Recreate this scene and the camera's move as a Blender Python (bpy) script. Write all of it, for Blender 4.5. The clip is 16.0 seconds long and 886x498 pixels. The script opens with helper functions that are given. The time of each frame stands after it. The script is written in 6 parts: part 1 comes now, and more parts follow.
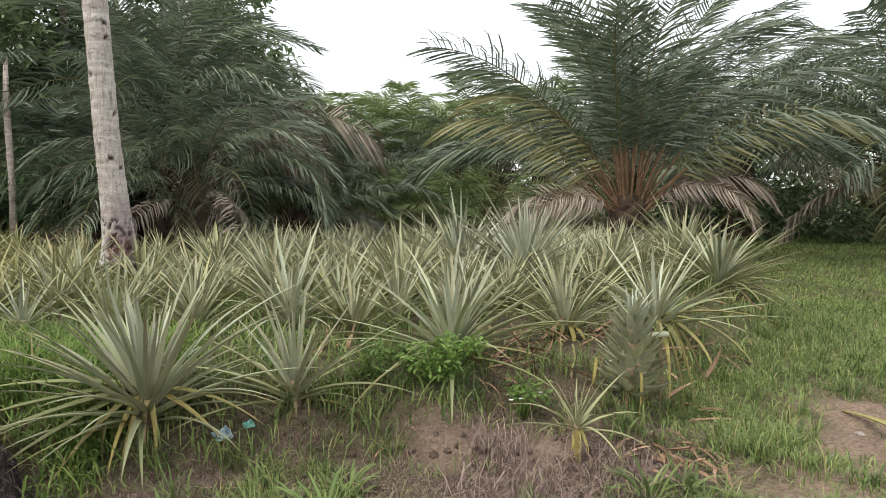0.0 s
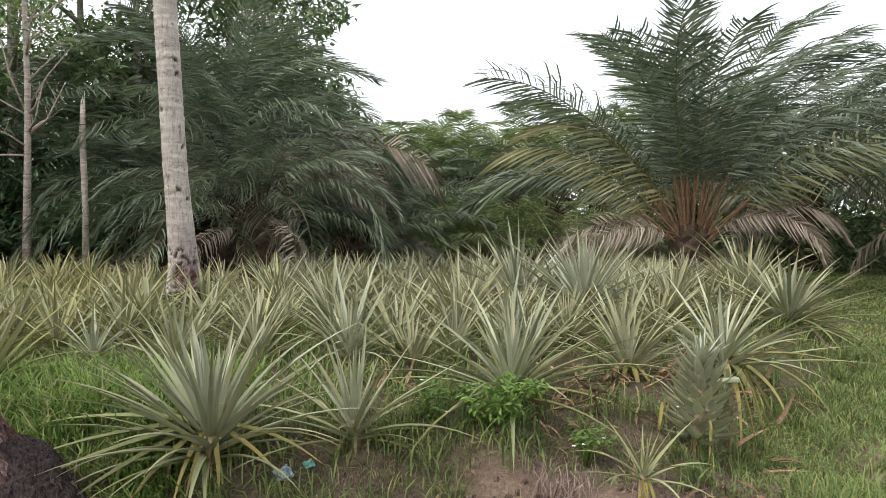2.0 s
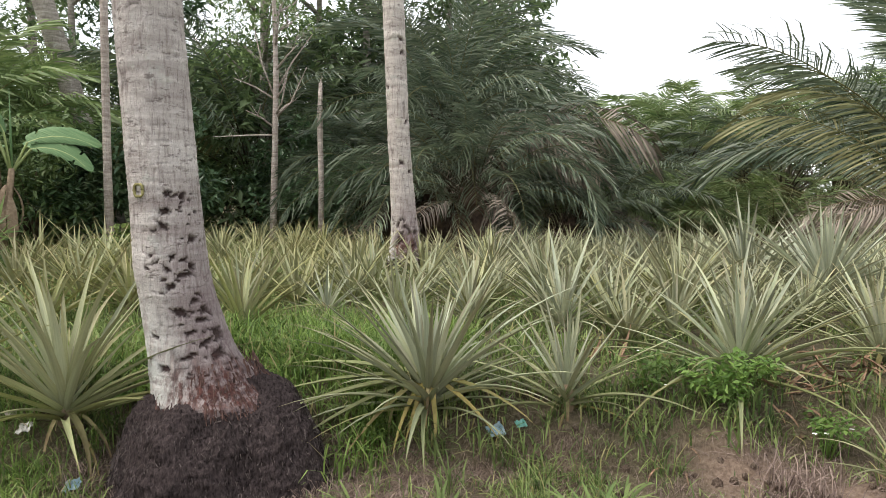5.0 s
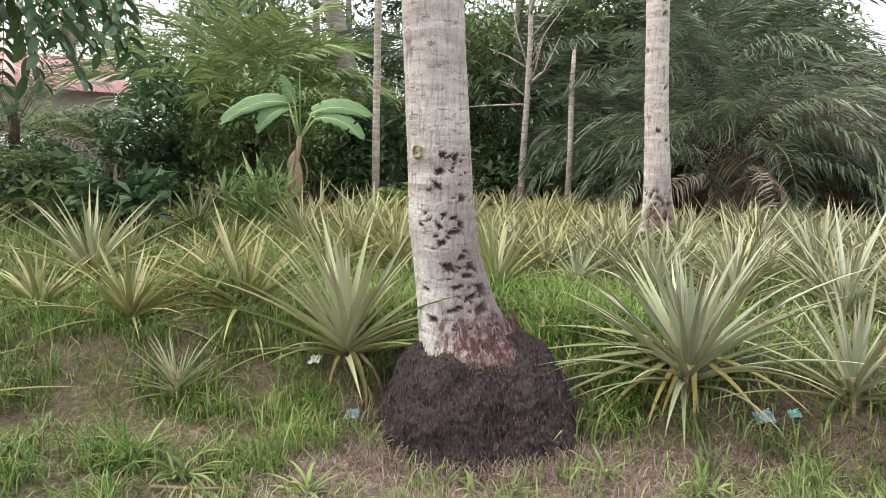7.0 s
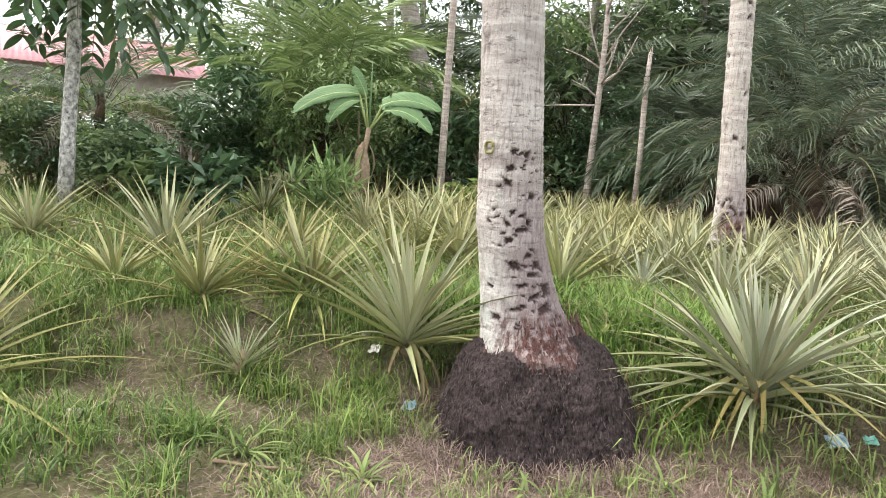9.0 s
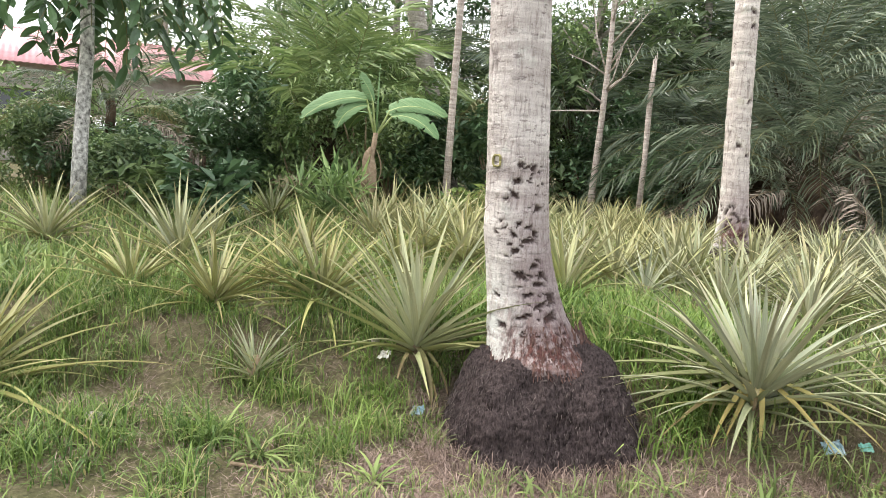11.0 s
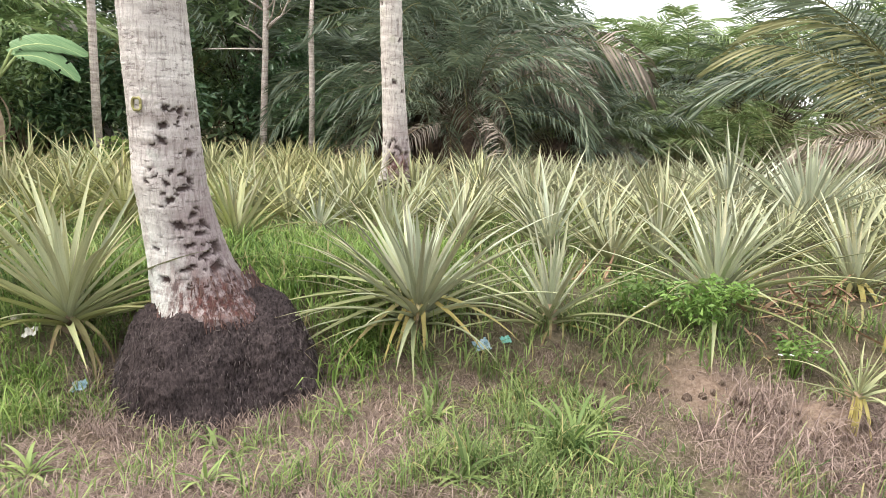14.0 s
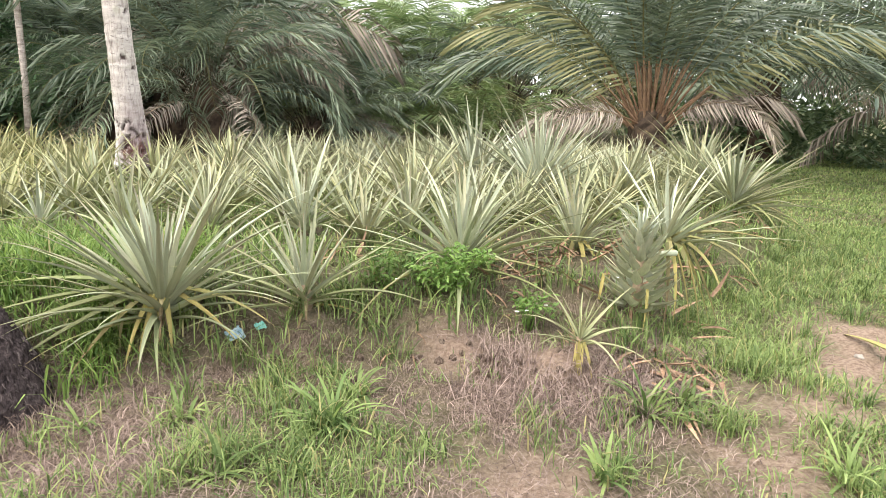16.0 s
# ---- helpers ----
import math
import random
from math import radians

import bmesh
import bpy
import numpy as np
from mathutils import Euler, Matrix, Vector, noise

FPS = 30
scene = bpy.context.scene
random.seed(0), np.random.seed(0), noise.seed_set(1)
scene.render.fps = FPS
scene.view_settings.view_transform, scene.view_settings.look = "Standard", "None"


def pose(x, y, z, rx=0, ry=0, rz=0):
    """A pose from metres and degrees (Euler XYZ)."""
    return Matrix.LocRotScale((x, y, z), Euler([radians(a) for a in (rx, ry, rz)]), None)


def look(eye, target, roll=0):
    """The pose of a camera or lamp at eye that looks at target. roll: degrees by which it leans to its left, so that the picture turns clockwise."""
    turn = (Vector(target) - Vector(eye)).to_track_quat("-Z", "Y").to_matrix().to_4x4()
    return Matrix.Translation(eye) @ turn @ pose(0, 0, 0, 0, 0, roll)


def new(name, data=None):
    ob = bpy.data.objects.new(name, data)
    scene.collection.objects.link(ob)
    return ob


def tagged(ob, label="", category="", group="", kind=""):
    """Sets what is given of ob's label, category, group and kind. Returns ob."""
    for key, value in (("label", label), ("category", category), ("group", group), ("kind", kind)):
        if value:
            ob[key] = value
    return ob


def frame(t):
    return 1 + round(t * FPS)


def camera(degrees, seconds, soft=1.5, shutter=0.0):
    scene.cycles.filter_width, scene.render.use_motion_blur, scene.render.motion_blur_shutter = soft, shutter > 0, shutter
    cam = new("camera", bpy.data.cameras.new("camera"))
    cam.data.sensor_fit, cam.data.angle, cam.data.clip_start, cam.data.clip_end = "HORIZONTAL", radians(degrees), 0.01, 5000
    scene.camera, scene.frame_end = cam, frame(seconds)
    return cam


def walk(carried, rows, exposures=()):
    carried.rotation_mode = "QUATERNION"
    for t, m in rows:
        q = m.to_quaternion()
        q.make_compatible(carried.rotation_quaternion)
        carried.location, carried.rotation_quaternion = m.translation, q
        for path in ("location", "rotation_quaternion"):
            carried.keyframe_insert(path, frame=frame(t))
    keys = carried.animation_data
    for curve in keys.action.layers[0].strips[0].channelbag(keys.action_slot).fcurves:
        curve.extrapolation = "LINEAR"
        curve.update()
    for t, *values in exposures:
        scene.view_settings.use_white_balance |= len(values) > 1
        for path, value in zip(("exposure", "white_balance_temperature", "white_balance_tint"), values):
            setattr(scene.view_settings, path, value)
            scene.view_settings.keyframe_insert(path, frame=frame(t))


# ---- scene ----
cam = camera(64.6, 16.0, soft=0.35)
PATH = [
    (0, (0.0, 0.0, 1.3), (-0.0002, 1.9924, 1.1255), -0.00),
    (0.5, (-0.001, -0.004, 1.291), (-0.0296, 1.9849, 1.0789), -0.03),
    (1, (-0.004, 0.009, 1.295), (-0.057, 1.9957, 1.0736), -0.75),
    (1.5, (-0.029, 0.037, 1.358), (-0.1171, 2.0256, 1.165), -0.26),
    (2, (-0.042, 0.03, 1.375), (-0.1949, 2.0215, 1.2706), 0.23),
    (2.5, (-0.04, 0.024, 1.371), (-0.2051, 2.0154, 1.277), 0.27),
    (3, (-0.035, 0.012, 1.338), (-0.2442, 1.998, 1.2225), 0.54),
    (3.2, (-0.033, 0.001, 1.327), (-0.2953, 1.9792, 1.1959), 0.43),
    (5.3, (-0.098, 0.071, 1.254), (-0.9057, 1.8909, 1.067), 0.55),
    (5.5, (-0.111, 0.072, 1.239), (-0.9705, 1.8617, 0.9965), 0.31),
    (6, (-0.141, 0.052, 1.245), (-1.1637, 1.7541, 1.0038), 0.15),
    (6.5, (-0.164, 0.011, 1.24), (-1.3982, 1.5634, 0.9849), 1.30),
    (7, (-0.175, 0.008, 1.241), (-1.4713, 1.5098, 0.9877), 1.29),
    (7.5, (-0.18, 0.004, 1.24), (-1.5174, 1.4712, 0.9941), 1.39),
    (8, (-0.192, 0.007, 1.239), (-1.5426, 1.4591, 0.981), 2.20),
    (8.5, (-0.206, -0.0, 1.234), (-1.5948, 1.4088, 0.9417), 2.21),
    (9, (-0.209, -0.005, 1.231), (-1.6261, 1.381, 0.9615), 3.97),
    (9.2, (-0.204, -0.006, 1.239), (-1.6517, 1.3483, 0.9743), 3.78),
    (11.3, (-0.15, -0.094, 1.291), (-1.564, 1.2954, 1.0266), 4.46),
    (11.5, (-0.147, -0.094, 1.295), (-1.5354, 1.3243, 1.0445), 4.82),
    (12, (-0.139, -0.088, 1.294), (-1.4577, 1.3843, 0.9917), 4.50),
    (12.5, (-0.131, -0.08, 1.288), (-1.3254, 1.4912, 0.9667), 5.12),
    (13, (-0.116, -0.069, 1.287), (-1.1521, 1.6004, 0.9124), 3.53),
    (13.5, (-0.101, -0.059, 1.284), (-1.0164, 1.6799, 0.9118), 2.90),
    (14, (-0.061, -0.035, 1.285), (-0.7442, 1.8051, 0.904), 2.15),
    (14.5, (-0.025, -0.012, 1.281), (-0.4334, 1.9018, 0.8679), 1.33),
    (15, (0.005, 0.0, 1.287), (-0.2175, 1.9455, 0.8791), 1.16),
    (15.5, (0.014, 0.004, 1.292), (-0.0972, 1.9615, 0.898), 1.19),
    (16, (0.017, -0.005, 1.291), (-0.0185, 1.9506, 0.8711), 1.76),
]
EXPOSURES = [(0.0, -0.06), (3.2, -0.13), (5.5, 0.12), (6.5, 0.34), (9.0, 0.71), (11.5, 0.74), (14.5, 0.8), (16.0, 0.88)]
walk(cam, [(t, look(eye, target, roll)) for t, eye, target, roll in PATH], EXPOSURES)

# ---- world and light: bright overcast sky, weak broad sun ----
world = bpy.data.worlds.new("world")
scene.world = world
world.use_nodes = True
wn, wl = world.node_tree.nodes, world.node_tree.links
wn.clear()
sky = wn.new("ShaderNodeTexSky")
sky.sky_type, sky.sun_disc = "NISHITA", False
sky.sun_elevation, sky.sun_rotation = radians(58), radians(-125)
sky.air_density, sky.dust_density = 1.0, 4.0
dim = wn.new("ShaderNodeBackground")
wl.new(sky.outputs[0], dim.inputs[0])
dim.inputs[1].default_value = 0.05
cloud = wn.new("ShaderNodeBackground")
cloud.inputs[0].default_value, cloud.inputs[1].default_value = (0.98, 0.98, 0.99, 1), 1.15
wadd, wout = wn.new("ShaderNodeAddShader"), wn.new("ShaderNodeOutputWorld")
wl.new(dim.outputs[0], wadd.inputs[0])
wl.new(cloud.outputs[0], wadd.inputs[1])
wl.new(wadd.outputs[0], wout.inputs[0])
sun = new("sun", bpy.data.lights.new("sun", "SUN"))
sun.data.energy, sun.data.angle, sun.data.color = 2.3, radians(25), (1.0, 0.95, 0.86)
sun.matrix_world = look((-8, -5.6, 15.5), (0, 0, 0))


# ---- materials ----
def material(name, rough=0.8, spec=0.3):
    m = bpy.data.materials.new(name)
    m.use_nodes = True
    n, l = m.node_tree.nodes, m.node_tree.links
    b = n["Principled BSDF"]
    b.inputs["Roughness"].default_value = rough
    b.inputs["Specular IOR Level"].default_value = spec
    return m, n, l, b


def ramp(n, l, src, stops):
    r = n.new("ShaderNodeValToRGB")
    while len(r.color_ramp.elements) < len(stops):
        r.color_ramp.elements.new(0.5)
    for e, (p, c) in zip(r.color_ramp.elements, stops):
        e.position, e.color = p, (*c, 1)
    l.new(src, r.inputs[0])
    return r.outputs[0]


def noise_at(n, l, scale, detail=4, coords=None, rough=0.55):
    t = n.new("ShaderNodeTexNoise")
    t.inputs["Scale"].default_value, t.inputs["Detail"].default_value = scale, detail
    t.inputs["Roughness"].default_value = rough
    if coords is not None:
        l.new(coords, t.inputs["Vector"])
    return t.outputs["Fac"]


def position(n, l, stretch=(1, 1, 1)):
    g = n.new("ShaderNodeNewGeometry")
    m = n.new("ShaderNodeMapping")
    m.inputs["Scale"].default_value = stretch
    l.new(g.outputs["Position"], m.inputs["Vector"])
    return m.outputs[0]


def own(n, l, stretch=(1, 1, 1)):
    g = n.new("ShaderNodeTexCoord")
    m = n.new("ShaderNodeMapping")
    m.inputs["Scale"].default_value = stretch
    l.new(g.outputs["Object"], m.inputs["Vector"])
    return m.outputs[0]


def mixed(n, l, fac, a, b, mode="MIX"):
    m = n.new("ShaderNodeMix")
    m.data_type, m.blend_type = "RGBA", mode
    for s, v in ((m.inputs[0], fac), (m.inputs[6], a), (m.inputs[7], b)):
        if isinstance(v, (int, float)):
            s.default_value = v
        elif isinstance(v, tuple):
            s.default_value = (*v, 1)
        else:
            l.new(v, s)
    return m.outputs[2]


def maths(n, l, op, a, b=0.0, clamp=False):
    m = n.new("ShaderNodeMath")
    m.operation, m.use_clamp = op, clamp
    for s, v in ((m.inputs[0], a), (m.inputs[1], b)):
        if isinstance(v, (int, float)):
            s.default_value = v
        else:
            l.new(v, s)
    return m.outputs[0]


def bumped(n, l, b, height, strength, distance=0.02):
    k = n.new("ShaderNodeBump")
    k.inputs["Strength"].default_value, k.inputs["Distance"].default_value = strength, distance
    l.new(height, k.inputs["Height"])
    l.new(k.outputs[0], b.inputs["Normal"])


def translucent(m, n, l, b, color, share):
    t = n.new("ShaderNodeBsdfTranslucent")
    l.new(color, t.inputs[0])
    x = n.new("ShaderNodeMixShader")
    x.inputs[0].default_value = share
    l.new(b.outputs[0], x.inputs[1])
    l.new(t.outputs[0], x.inputs[2])
    l.new(x.outputs[0], n["Material Output"].inputs[0])


def pineapple_leaf_material():
    """Waxy grey-green leaf; the object colour carries yellowness, greyness and dryness."""
    m, n, l, b = material("pineapple_leaf", 0.6, 0.3)
    uv = n.new("ShaderNodeUVMap")
    sep = n.new("ShaderNodeSeparateXYZ")
    l.new(uv.outputs[0], sep.inputs[0])
    info = n.new("ShaderNodeObjectInfo")
    tint = n.new("ShaderNodeSeparateColor")
    l.new(info.outputs["Color"], tint.inputs[0])
    wide = n.new("ShaderNodeMapping")
    wide.inputs["Scale"].default_value = (2.5, 26, 1)
    l.new(uv.outputs[0], wide.inputs["Vector"])
    streak = noise_at(n, l, 1.0, 5, wide.outputs[0])
    blot = noise_at(n, l, 5.0, 4, own(n, l))
    green = ramp(n, l, streak, [(0.3, (0.095, 0.125, 0.04)), (0.7, (0.315, 0.345, 0.13))])
    grey = ramp(n, l, streak, [(0.3, (0.35, 0.395, 0.30)), (0.7, (0.53, 0.555, 0.425))])
    gold = ramp(n, l, streak, [(0.3, (0.37, 0.31, 0.085)), (0.7, (0.56, 0.475, 0.18))])
    c = mixed(n, l, tint.outputs[1], green, grey)
    edge = maths(n, l, "MULTIPLY", maths(n, l, "ABSOLUTE", maths(n, l, "SUBTRACT", sep.outputs[1], 0.5)), 2.0)
    edge = maths(n, l, "POWER", edge, 3.0)
    tip = maths(n, l, "POWER", sep.outputs[0], 3.0)
    y = maths(n, l, "MULTIPLY", tint.outputs[0], maths(n, l, "ADD", 0.30, maths(n, l, "MULTIPLY", tip, 0.4)))
    y = maths(n, l, "ADD", y, maths(n, l, "MULTIPLY", edge, 0.10))
    y = maths(n, l, "ADD", y, maths(n, l, "MULTIPLY", maths(n, l, "POWER", tint.outputs[0], 9.0), 0.6))
    y = maths(n, l, "MULTIPLY", y, maths(n, l, "ADD", blot, 0.55), True)
    c = mixed(n, l, y, c, gold)
    brown = ramp(n, l, blot, [(0.35, (0.16, 0.085, 0.05)), (0.65, (0.40, 0.29, 0.17))])
    dry = maths(n, l, "MULTIPLY", tint.outputs[2], maths(n, l, "ADD", 0.25, sep.outputs[0]), True)
    c = mixed(n, l, dry, c, brown)
    burnt = maths(n, l, "MULTIPLY", maths(n, l, "POWER", sep.outputs[0], 14.0), 0.8, True)
    c = mixed(n, l, burnt, c, (0.20, 0.11, 0.06))
    v = n.new("ShaderNodeHueSaturation")
    l.new(maths(n, l, "ADD", 0.66, maths(n, l, "MULTIPLY", info.outputs["Random"], 0.6)), v.inputs["Value"])
    l.new(c, v.inputs["Color"])
    c = v.outputs[0]
    l.new(c, b.inputs["Base Color"])
    bumped(n, l, b, streak, 0.25, 0.004)
    translucent(m, n, l, b, c, 0.10)
    return m


def foliage_material(name, dark, light, rough=0.5, share=0.22, spec=0.4, old=None):
    m, n, l, b = material(name, rough, spec)
    g = n.new("ShaderNodeNewGeometry")
    info = n.new("ShaderNodeObjectInfo")
    patch = noise_at(n, l, 0.9, 3, position(n, l))
    f = maths(n, l, "ADD", maths(n, l, "MULTIPLY", g.outputs["Random Per Island"], 0.55), maths(n, l, "MULTIPLY", patch, 0.45))
    c = ramp(n, l, f, [(0.2, dark), (0.8, light)])
    v = n.new("ShaderNodeHueSaturation")
    l.new(maths(n, l, "ADD", 0.75, maths(n, l, "MULTIPLY", info.outputs["Random"], 0.5)), v.inputs["Value"])
    l.new(c, v.inputs["Color"])
    c = v.outputs[0]
    if old:
        worn = maths(n, l, "GREATER_THAN", g.outputs["Random Per Island"], old[0])
        c = mixed(n, l, worn, c, old[1])
    l.new(c, b.inputs["Base Color"])
    translucent(m, n, l, b, c, share)
    return m


def bark_material(name, pale, dark, moss=0.0, scale=1.0):
    """Ringed palm bark: pale fibre, darker cracks, lichen patches."""
    m, n, l, b = material(name, 0.9, 0.15)
    ring = noise_at(n, l, 1.0, 5, position(n, l, (3 * scale, 3 * scale, 21 * scale)))
    crack = noise_at(n, l, 1.0, 6, position(n, l, (60 * scale, 60 * scale, 9 * scale)), 0.7)
    spots = noise_at(n, l, 11 * scale, 5, position(n, l), 0.65)
    c = ramp(n, l, ring, [(0.28, dark), (0.5, tuple((a + d) / 2 for a, d in zip(pale, dark))), (0.66, pale)])
    rough = ramp(n, l, crack, [(0.36, (0.42, 0.37, 0.35)), (0.50, (1, 1, 1))])
    c = mixed(n, l, 0.6, c, rough, "MULTIPLY")
    lichen = ramp(n, l, spots, [(0.58, (0, 0, 0)), (0.68, (1, 1, 1))])
    c = mixed(n, l, maths(n, l, "MULTIPLY", lichen, 0.6), c, (0.62, 0.62, 0.57))
    marks = ramp(n, l, noise_at(n, l, 1.0, 5, position(n, l, (16 * scale, 16 * scale, 42 * scale)), 0.75), [(0.34, (1, 1, 1)), (0.44, (0, 0, 0))])
    c = mixed(n, l, maths(n, l, "MULTIPLY", marks, 0.75), c, (0.15, 0.115, 0.105))
    if moss:
        f = ramp(n, l, noise_at(n, l, 4, 4, position(n, l)), [(0.6, (0, 0, 0)), (0.7, (1, 1, 1))])
        c = mixed(n, l, maths(n, l, "MULTIPLY", f, moss), c, (0.30, 0.32, 0.12))
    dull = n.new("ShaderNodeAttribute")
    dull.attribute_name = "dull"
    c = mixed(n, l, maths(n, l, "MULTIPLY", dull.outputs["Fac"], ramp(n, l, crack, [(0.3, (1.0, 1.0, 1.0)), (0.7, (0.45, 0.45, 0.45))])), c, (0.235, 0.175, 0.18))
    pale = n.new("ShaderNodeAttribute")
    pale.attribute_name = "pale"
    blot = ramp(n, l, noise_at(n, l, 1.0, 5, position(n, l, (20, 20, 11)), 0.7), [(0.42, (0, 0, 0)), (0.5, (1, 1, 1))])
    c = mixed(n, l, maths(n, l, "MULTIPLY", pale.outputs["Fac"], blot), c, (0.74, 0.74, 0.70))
    pit = n.new("ShaderNodeAttribute")
    pit.attribute_name = "rot"
    c = mixed(n, l, pit.outputs["Fac"], c, (0.085, 0.06, 0.056))
    red = n.new("ShaderNodeAttribute")
    red.attribute_name = "raw"
    raw = ramp(n, l, crack, [(0.35, (0.04, 0.024, 0.023)), (0.65, (0.19, 0.085, 0.072))])
    frayed = maths(n, l, "MULTIPLY", red.outputs["Fac"], ramp(n, l, noise_at(n, l, 1.0, 6, position(n, l, (34, 34, 14)), 0.7), [(0.38, (0, 0, 0)), (0.54, (1, 1, 1))]))
    c = mixed(n, l, frayed, c, raw)
    l.new(c, b.inputs["Base Color"])
    h = maths(n, l, "ADD", crack, maths(n, l, "MULTIPLY", ring, 0.8))
    bumped(n, l, b, h, 0.9, 0.02)
    return m


def plain_material(name, a, c2, scale, rough=0.8, stretch=(1, 1, 1), bump=0.4, spec=0.25, per_object=False):
    m, n, l, b = material(name, rough, spec)
    f = noise_at(n, l, scale, 6, own(n, l, stretch), 0.65)
    c = ramp(n, l, f, [(0.3, a), (0.7, c2)])
    if per_object:
        info = n.new("ShaderNodeObjectInfo")
        v = n.new("ShaderNodeHueSaturation")
        l.new(maths(n, l, "ADD", 0.7, maths(n, l, "MULTIPLY", info.outputs["Random"], 0.6)), v.inputs["Value"])
        l.new(c, v.inputs["Color"])
        c = v.outputs[0]
    l.new(c, b.inputs["Base Color"])
    bumped(n, l, b, f, bump, 0.02)
    return m


def ground_material():
    m, n, l, b = material("ground_soil", 0.95, 0.12)
    fine = noise_at(n, l, 38, 8, position(n, l), 0.7)
    mid = noise_at(n, l, 5.5, 6, position(n, l), 0.6)
    fibre = noise_at(n, l, 1.0, 6, position(n, l, (160, 45, 60)), 0.7)
    soil = ramp(n, l, fine, [(0.3, (0.17, 0.115, 0.085)), (0.52, (0.36, 0.26, 0.195)), (0.75, (0.52, 0.41, 0.32))])
    litter = ramp(n, l, fibre, [(0.32, (0.045, 0.030, 0.024)), (0.5, (0.165, 0.118, 0.09)), (0.66, (0.36, 0.285, 0.225))])
    thatch = ramp(n, l, fine, [(0.3, (0.045, 0.052, 0.024)), (0.6, (0.15, 0.15, 0.07)), (0.78, (0.31, 0.275, 0.16))])
    cover = n.new("ShaderNodeAttribute")
    cover.attribute_name = "cover"
    sep = n.new("ShaderNodeSeparateColor")
    l.new(cover.outputs["Color"], sep.inputs[0])
    wob = maths(n, l, "MULTIPLY", maths(n, l, "SUBTRACT", mid, 0.5), 1.6)
    g = maths(n, l, "ADD", sep.outputs[0], wob, True)
    d = maths(n, l, "ADD", sep.outputs[1], wob, True)
    c = mixed(n, l, g, litter, thatch)
    c = mixed(n, l, d, c, soil)
    l.new(c, b.inputs["Base Color"])
    bumped(n, l, b, maths(n, l, "ADD", fine, maths(n, l, "MULTIPLY", fibre, 0.7)), 0.9, 0.03)
    return m


M_LEAF = pineapple_leaf_material()
M_GROUND = ground_material()
M_GRASS = foliage_material("green_grass", (0.068, 0.122, 0.032), (0.345, 0.425, 0.15), 0.55, 0.34, 0.3, (0.93, (0.40, 0.36, 0.16)))
# darker, more saturated green than green_grass, beside and behind the coconut palm
M_GRASS_DEEP = foliage_material("deep_green_blade", (0.05, 0.11, 0.022), (0.28, 0.385, 0.10), 0.5, 0.3, 0.3, (0.92, (0.38, 0.33, 0.17)))
M_STRAW = foliage_material("dry_straw", (0.09, 0.058, 0.052), (0.49, 0.375, 0.315), 0.8, 0.1, 0.15)
M_HERB = foliage_material("herb_leaf", (0.09, 0.17, 0.035), (0.20, 0.31, 0.07), 0.5, 0.28)
M_PALM = foliage_material("oil_palm_leaflet", (0.06, 0.097, 0.06), (0.22, 0.26, 0.17), 0.40, 0.20, 0.65)
M_PALM_LIGHT = foliage_material("young_palm_leaflet", (0.105, 0.17, 0.06), (0.27, 0.34, 0.135), 0.42, 0.25, 0.5)
M_PALM_OLD = foliage_material("yellowing_palm_leaflet", (0.13, 0.14, 0.06), (0.29, 0.275, 0.13), 0.55, 0.2)
M_PALM_DEAD = foliage_material("dead_palm_leaflet", (0.19, 0.155, 0.13), (0.46, 0.39, 0.32), 0.8, 0.08, 0.15)
M_WOODS = foliage_material("woods_leaf", (0.07, 0.12, 0.055), (0.215, 0.28, 0.13), 0.5, 0.25)
M_BUSH = foliage_material("bush_leaf", (0.085, 0.15, 0.055), (0.29, 0.39, 0.15), 0.45, 0.25)
M_BROAD = foliage_material("broad_leaf", (0.045, 0.095, 0.045), (0.12, 0.20, 0.085), 0.35, 0.15, 0.55)
M_BANANA = plain_material("banana_leaf", (0.09, 0.18, 0.075), (0.20, 0.31, 0.14), 1.0, 0.6, (34, 2, 2), 0.5, 0.3)
M_BANANA_RIB = plain_material("banana_rib", (0.30, 0.38, 0.15), (0.48, 0.54, 0.26), 6, 0.5)
M_RACHIS = plain_material("palm_rachis", (0.10, 0.11, 0.045), (0.22, 0.19, 0.08), 9, 0.6)
M_PETIOLE = plain_material("reddish_petiole", (0.15, 0.085, 0.05), (0.36, 0.23, 0.14), 7, 0.65)
M_BARK = bark_material("coconut_bark", (0.74, 0.685, 0.65), (0.40, 0.345, 0.325), 0.0)
M_BARK_FAR = bark_material("pale_coconut_bark", (0.74, 0.68, 0.63), (0.44, 0.38, 0.35), 0.2, 0.7)
M_BARK_GREY = bark_material("mossy_grey_bark", (0.52, 0.48, 0.42), (0.22, 0.19, 0.165), 0.2, 1.3)
M_BARK_PALE = bark_material("pale_mottled_bark", (0.66, 0.58, 0.52), (0.32, 0.26, 0.23), 0.1, 1.4)
M_BARK_LICHEN = plain_material("lichened_bark", (0.03, 0.025, 0.02), (0.88, 0.86, 0.82), 22, 0.9, (1, 1, 0.8))
M_KNOT = plain_material("mossy_knot", (0.14, 0.11, 0.05), (0.42, 0.40, 0.17), 40, 0.9)
M_ROOT = plain_material("coconut_root", (0.011, 0.009, 0.009), (0.115, 0.088, 0.086), 85, 0.95, (1, 1, 0.35), 1.0, 0.1)
M_ROOT_TIP = plain_material("root_fibre", (0.02, 0.015, 0.014), (0.19, 0.155, 0.145), 16, 0.9)
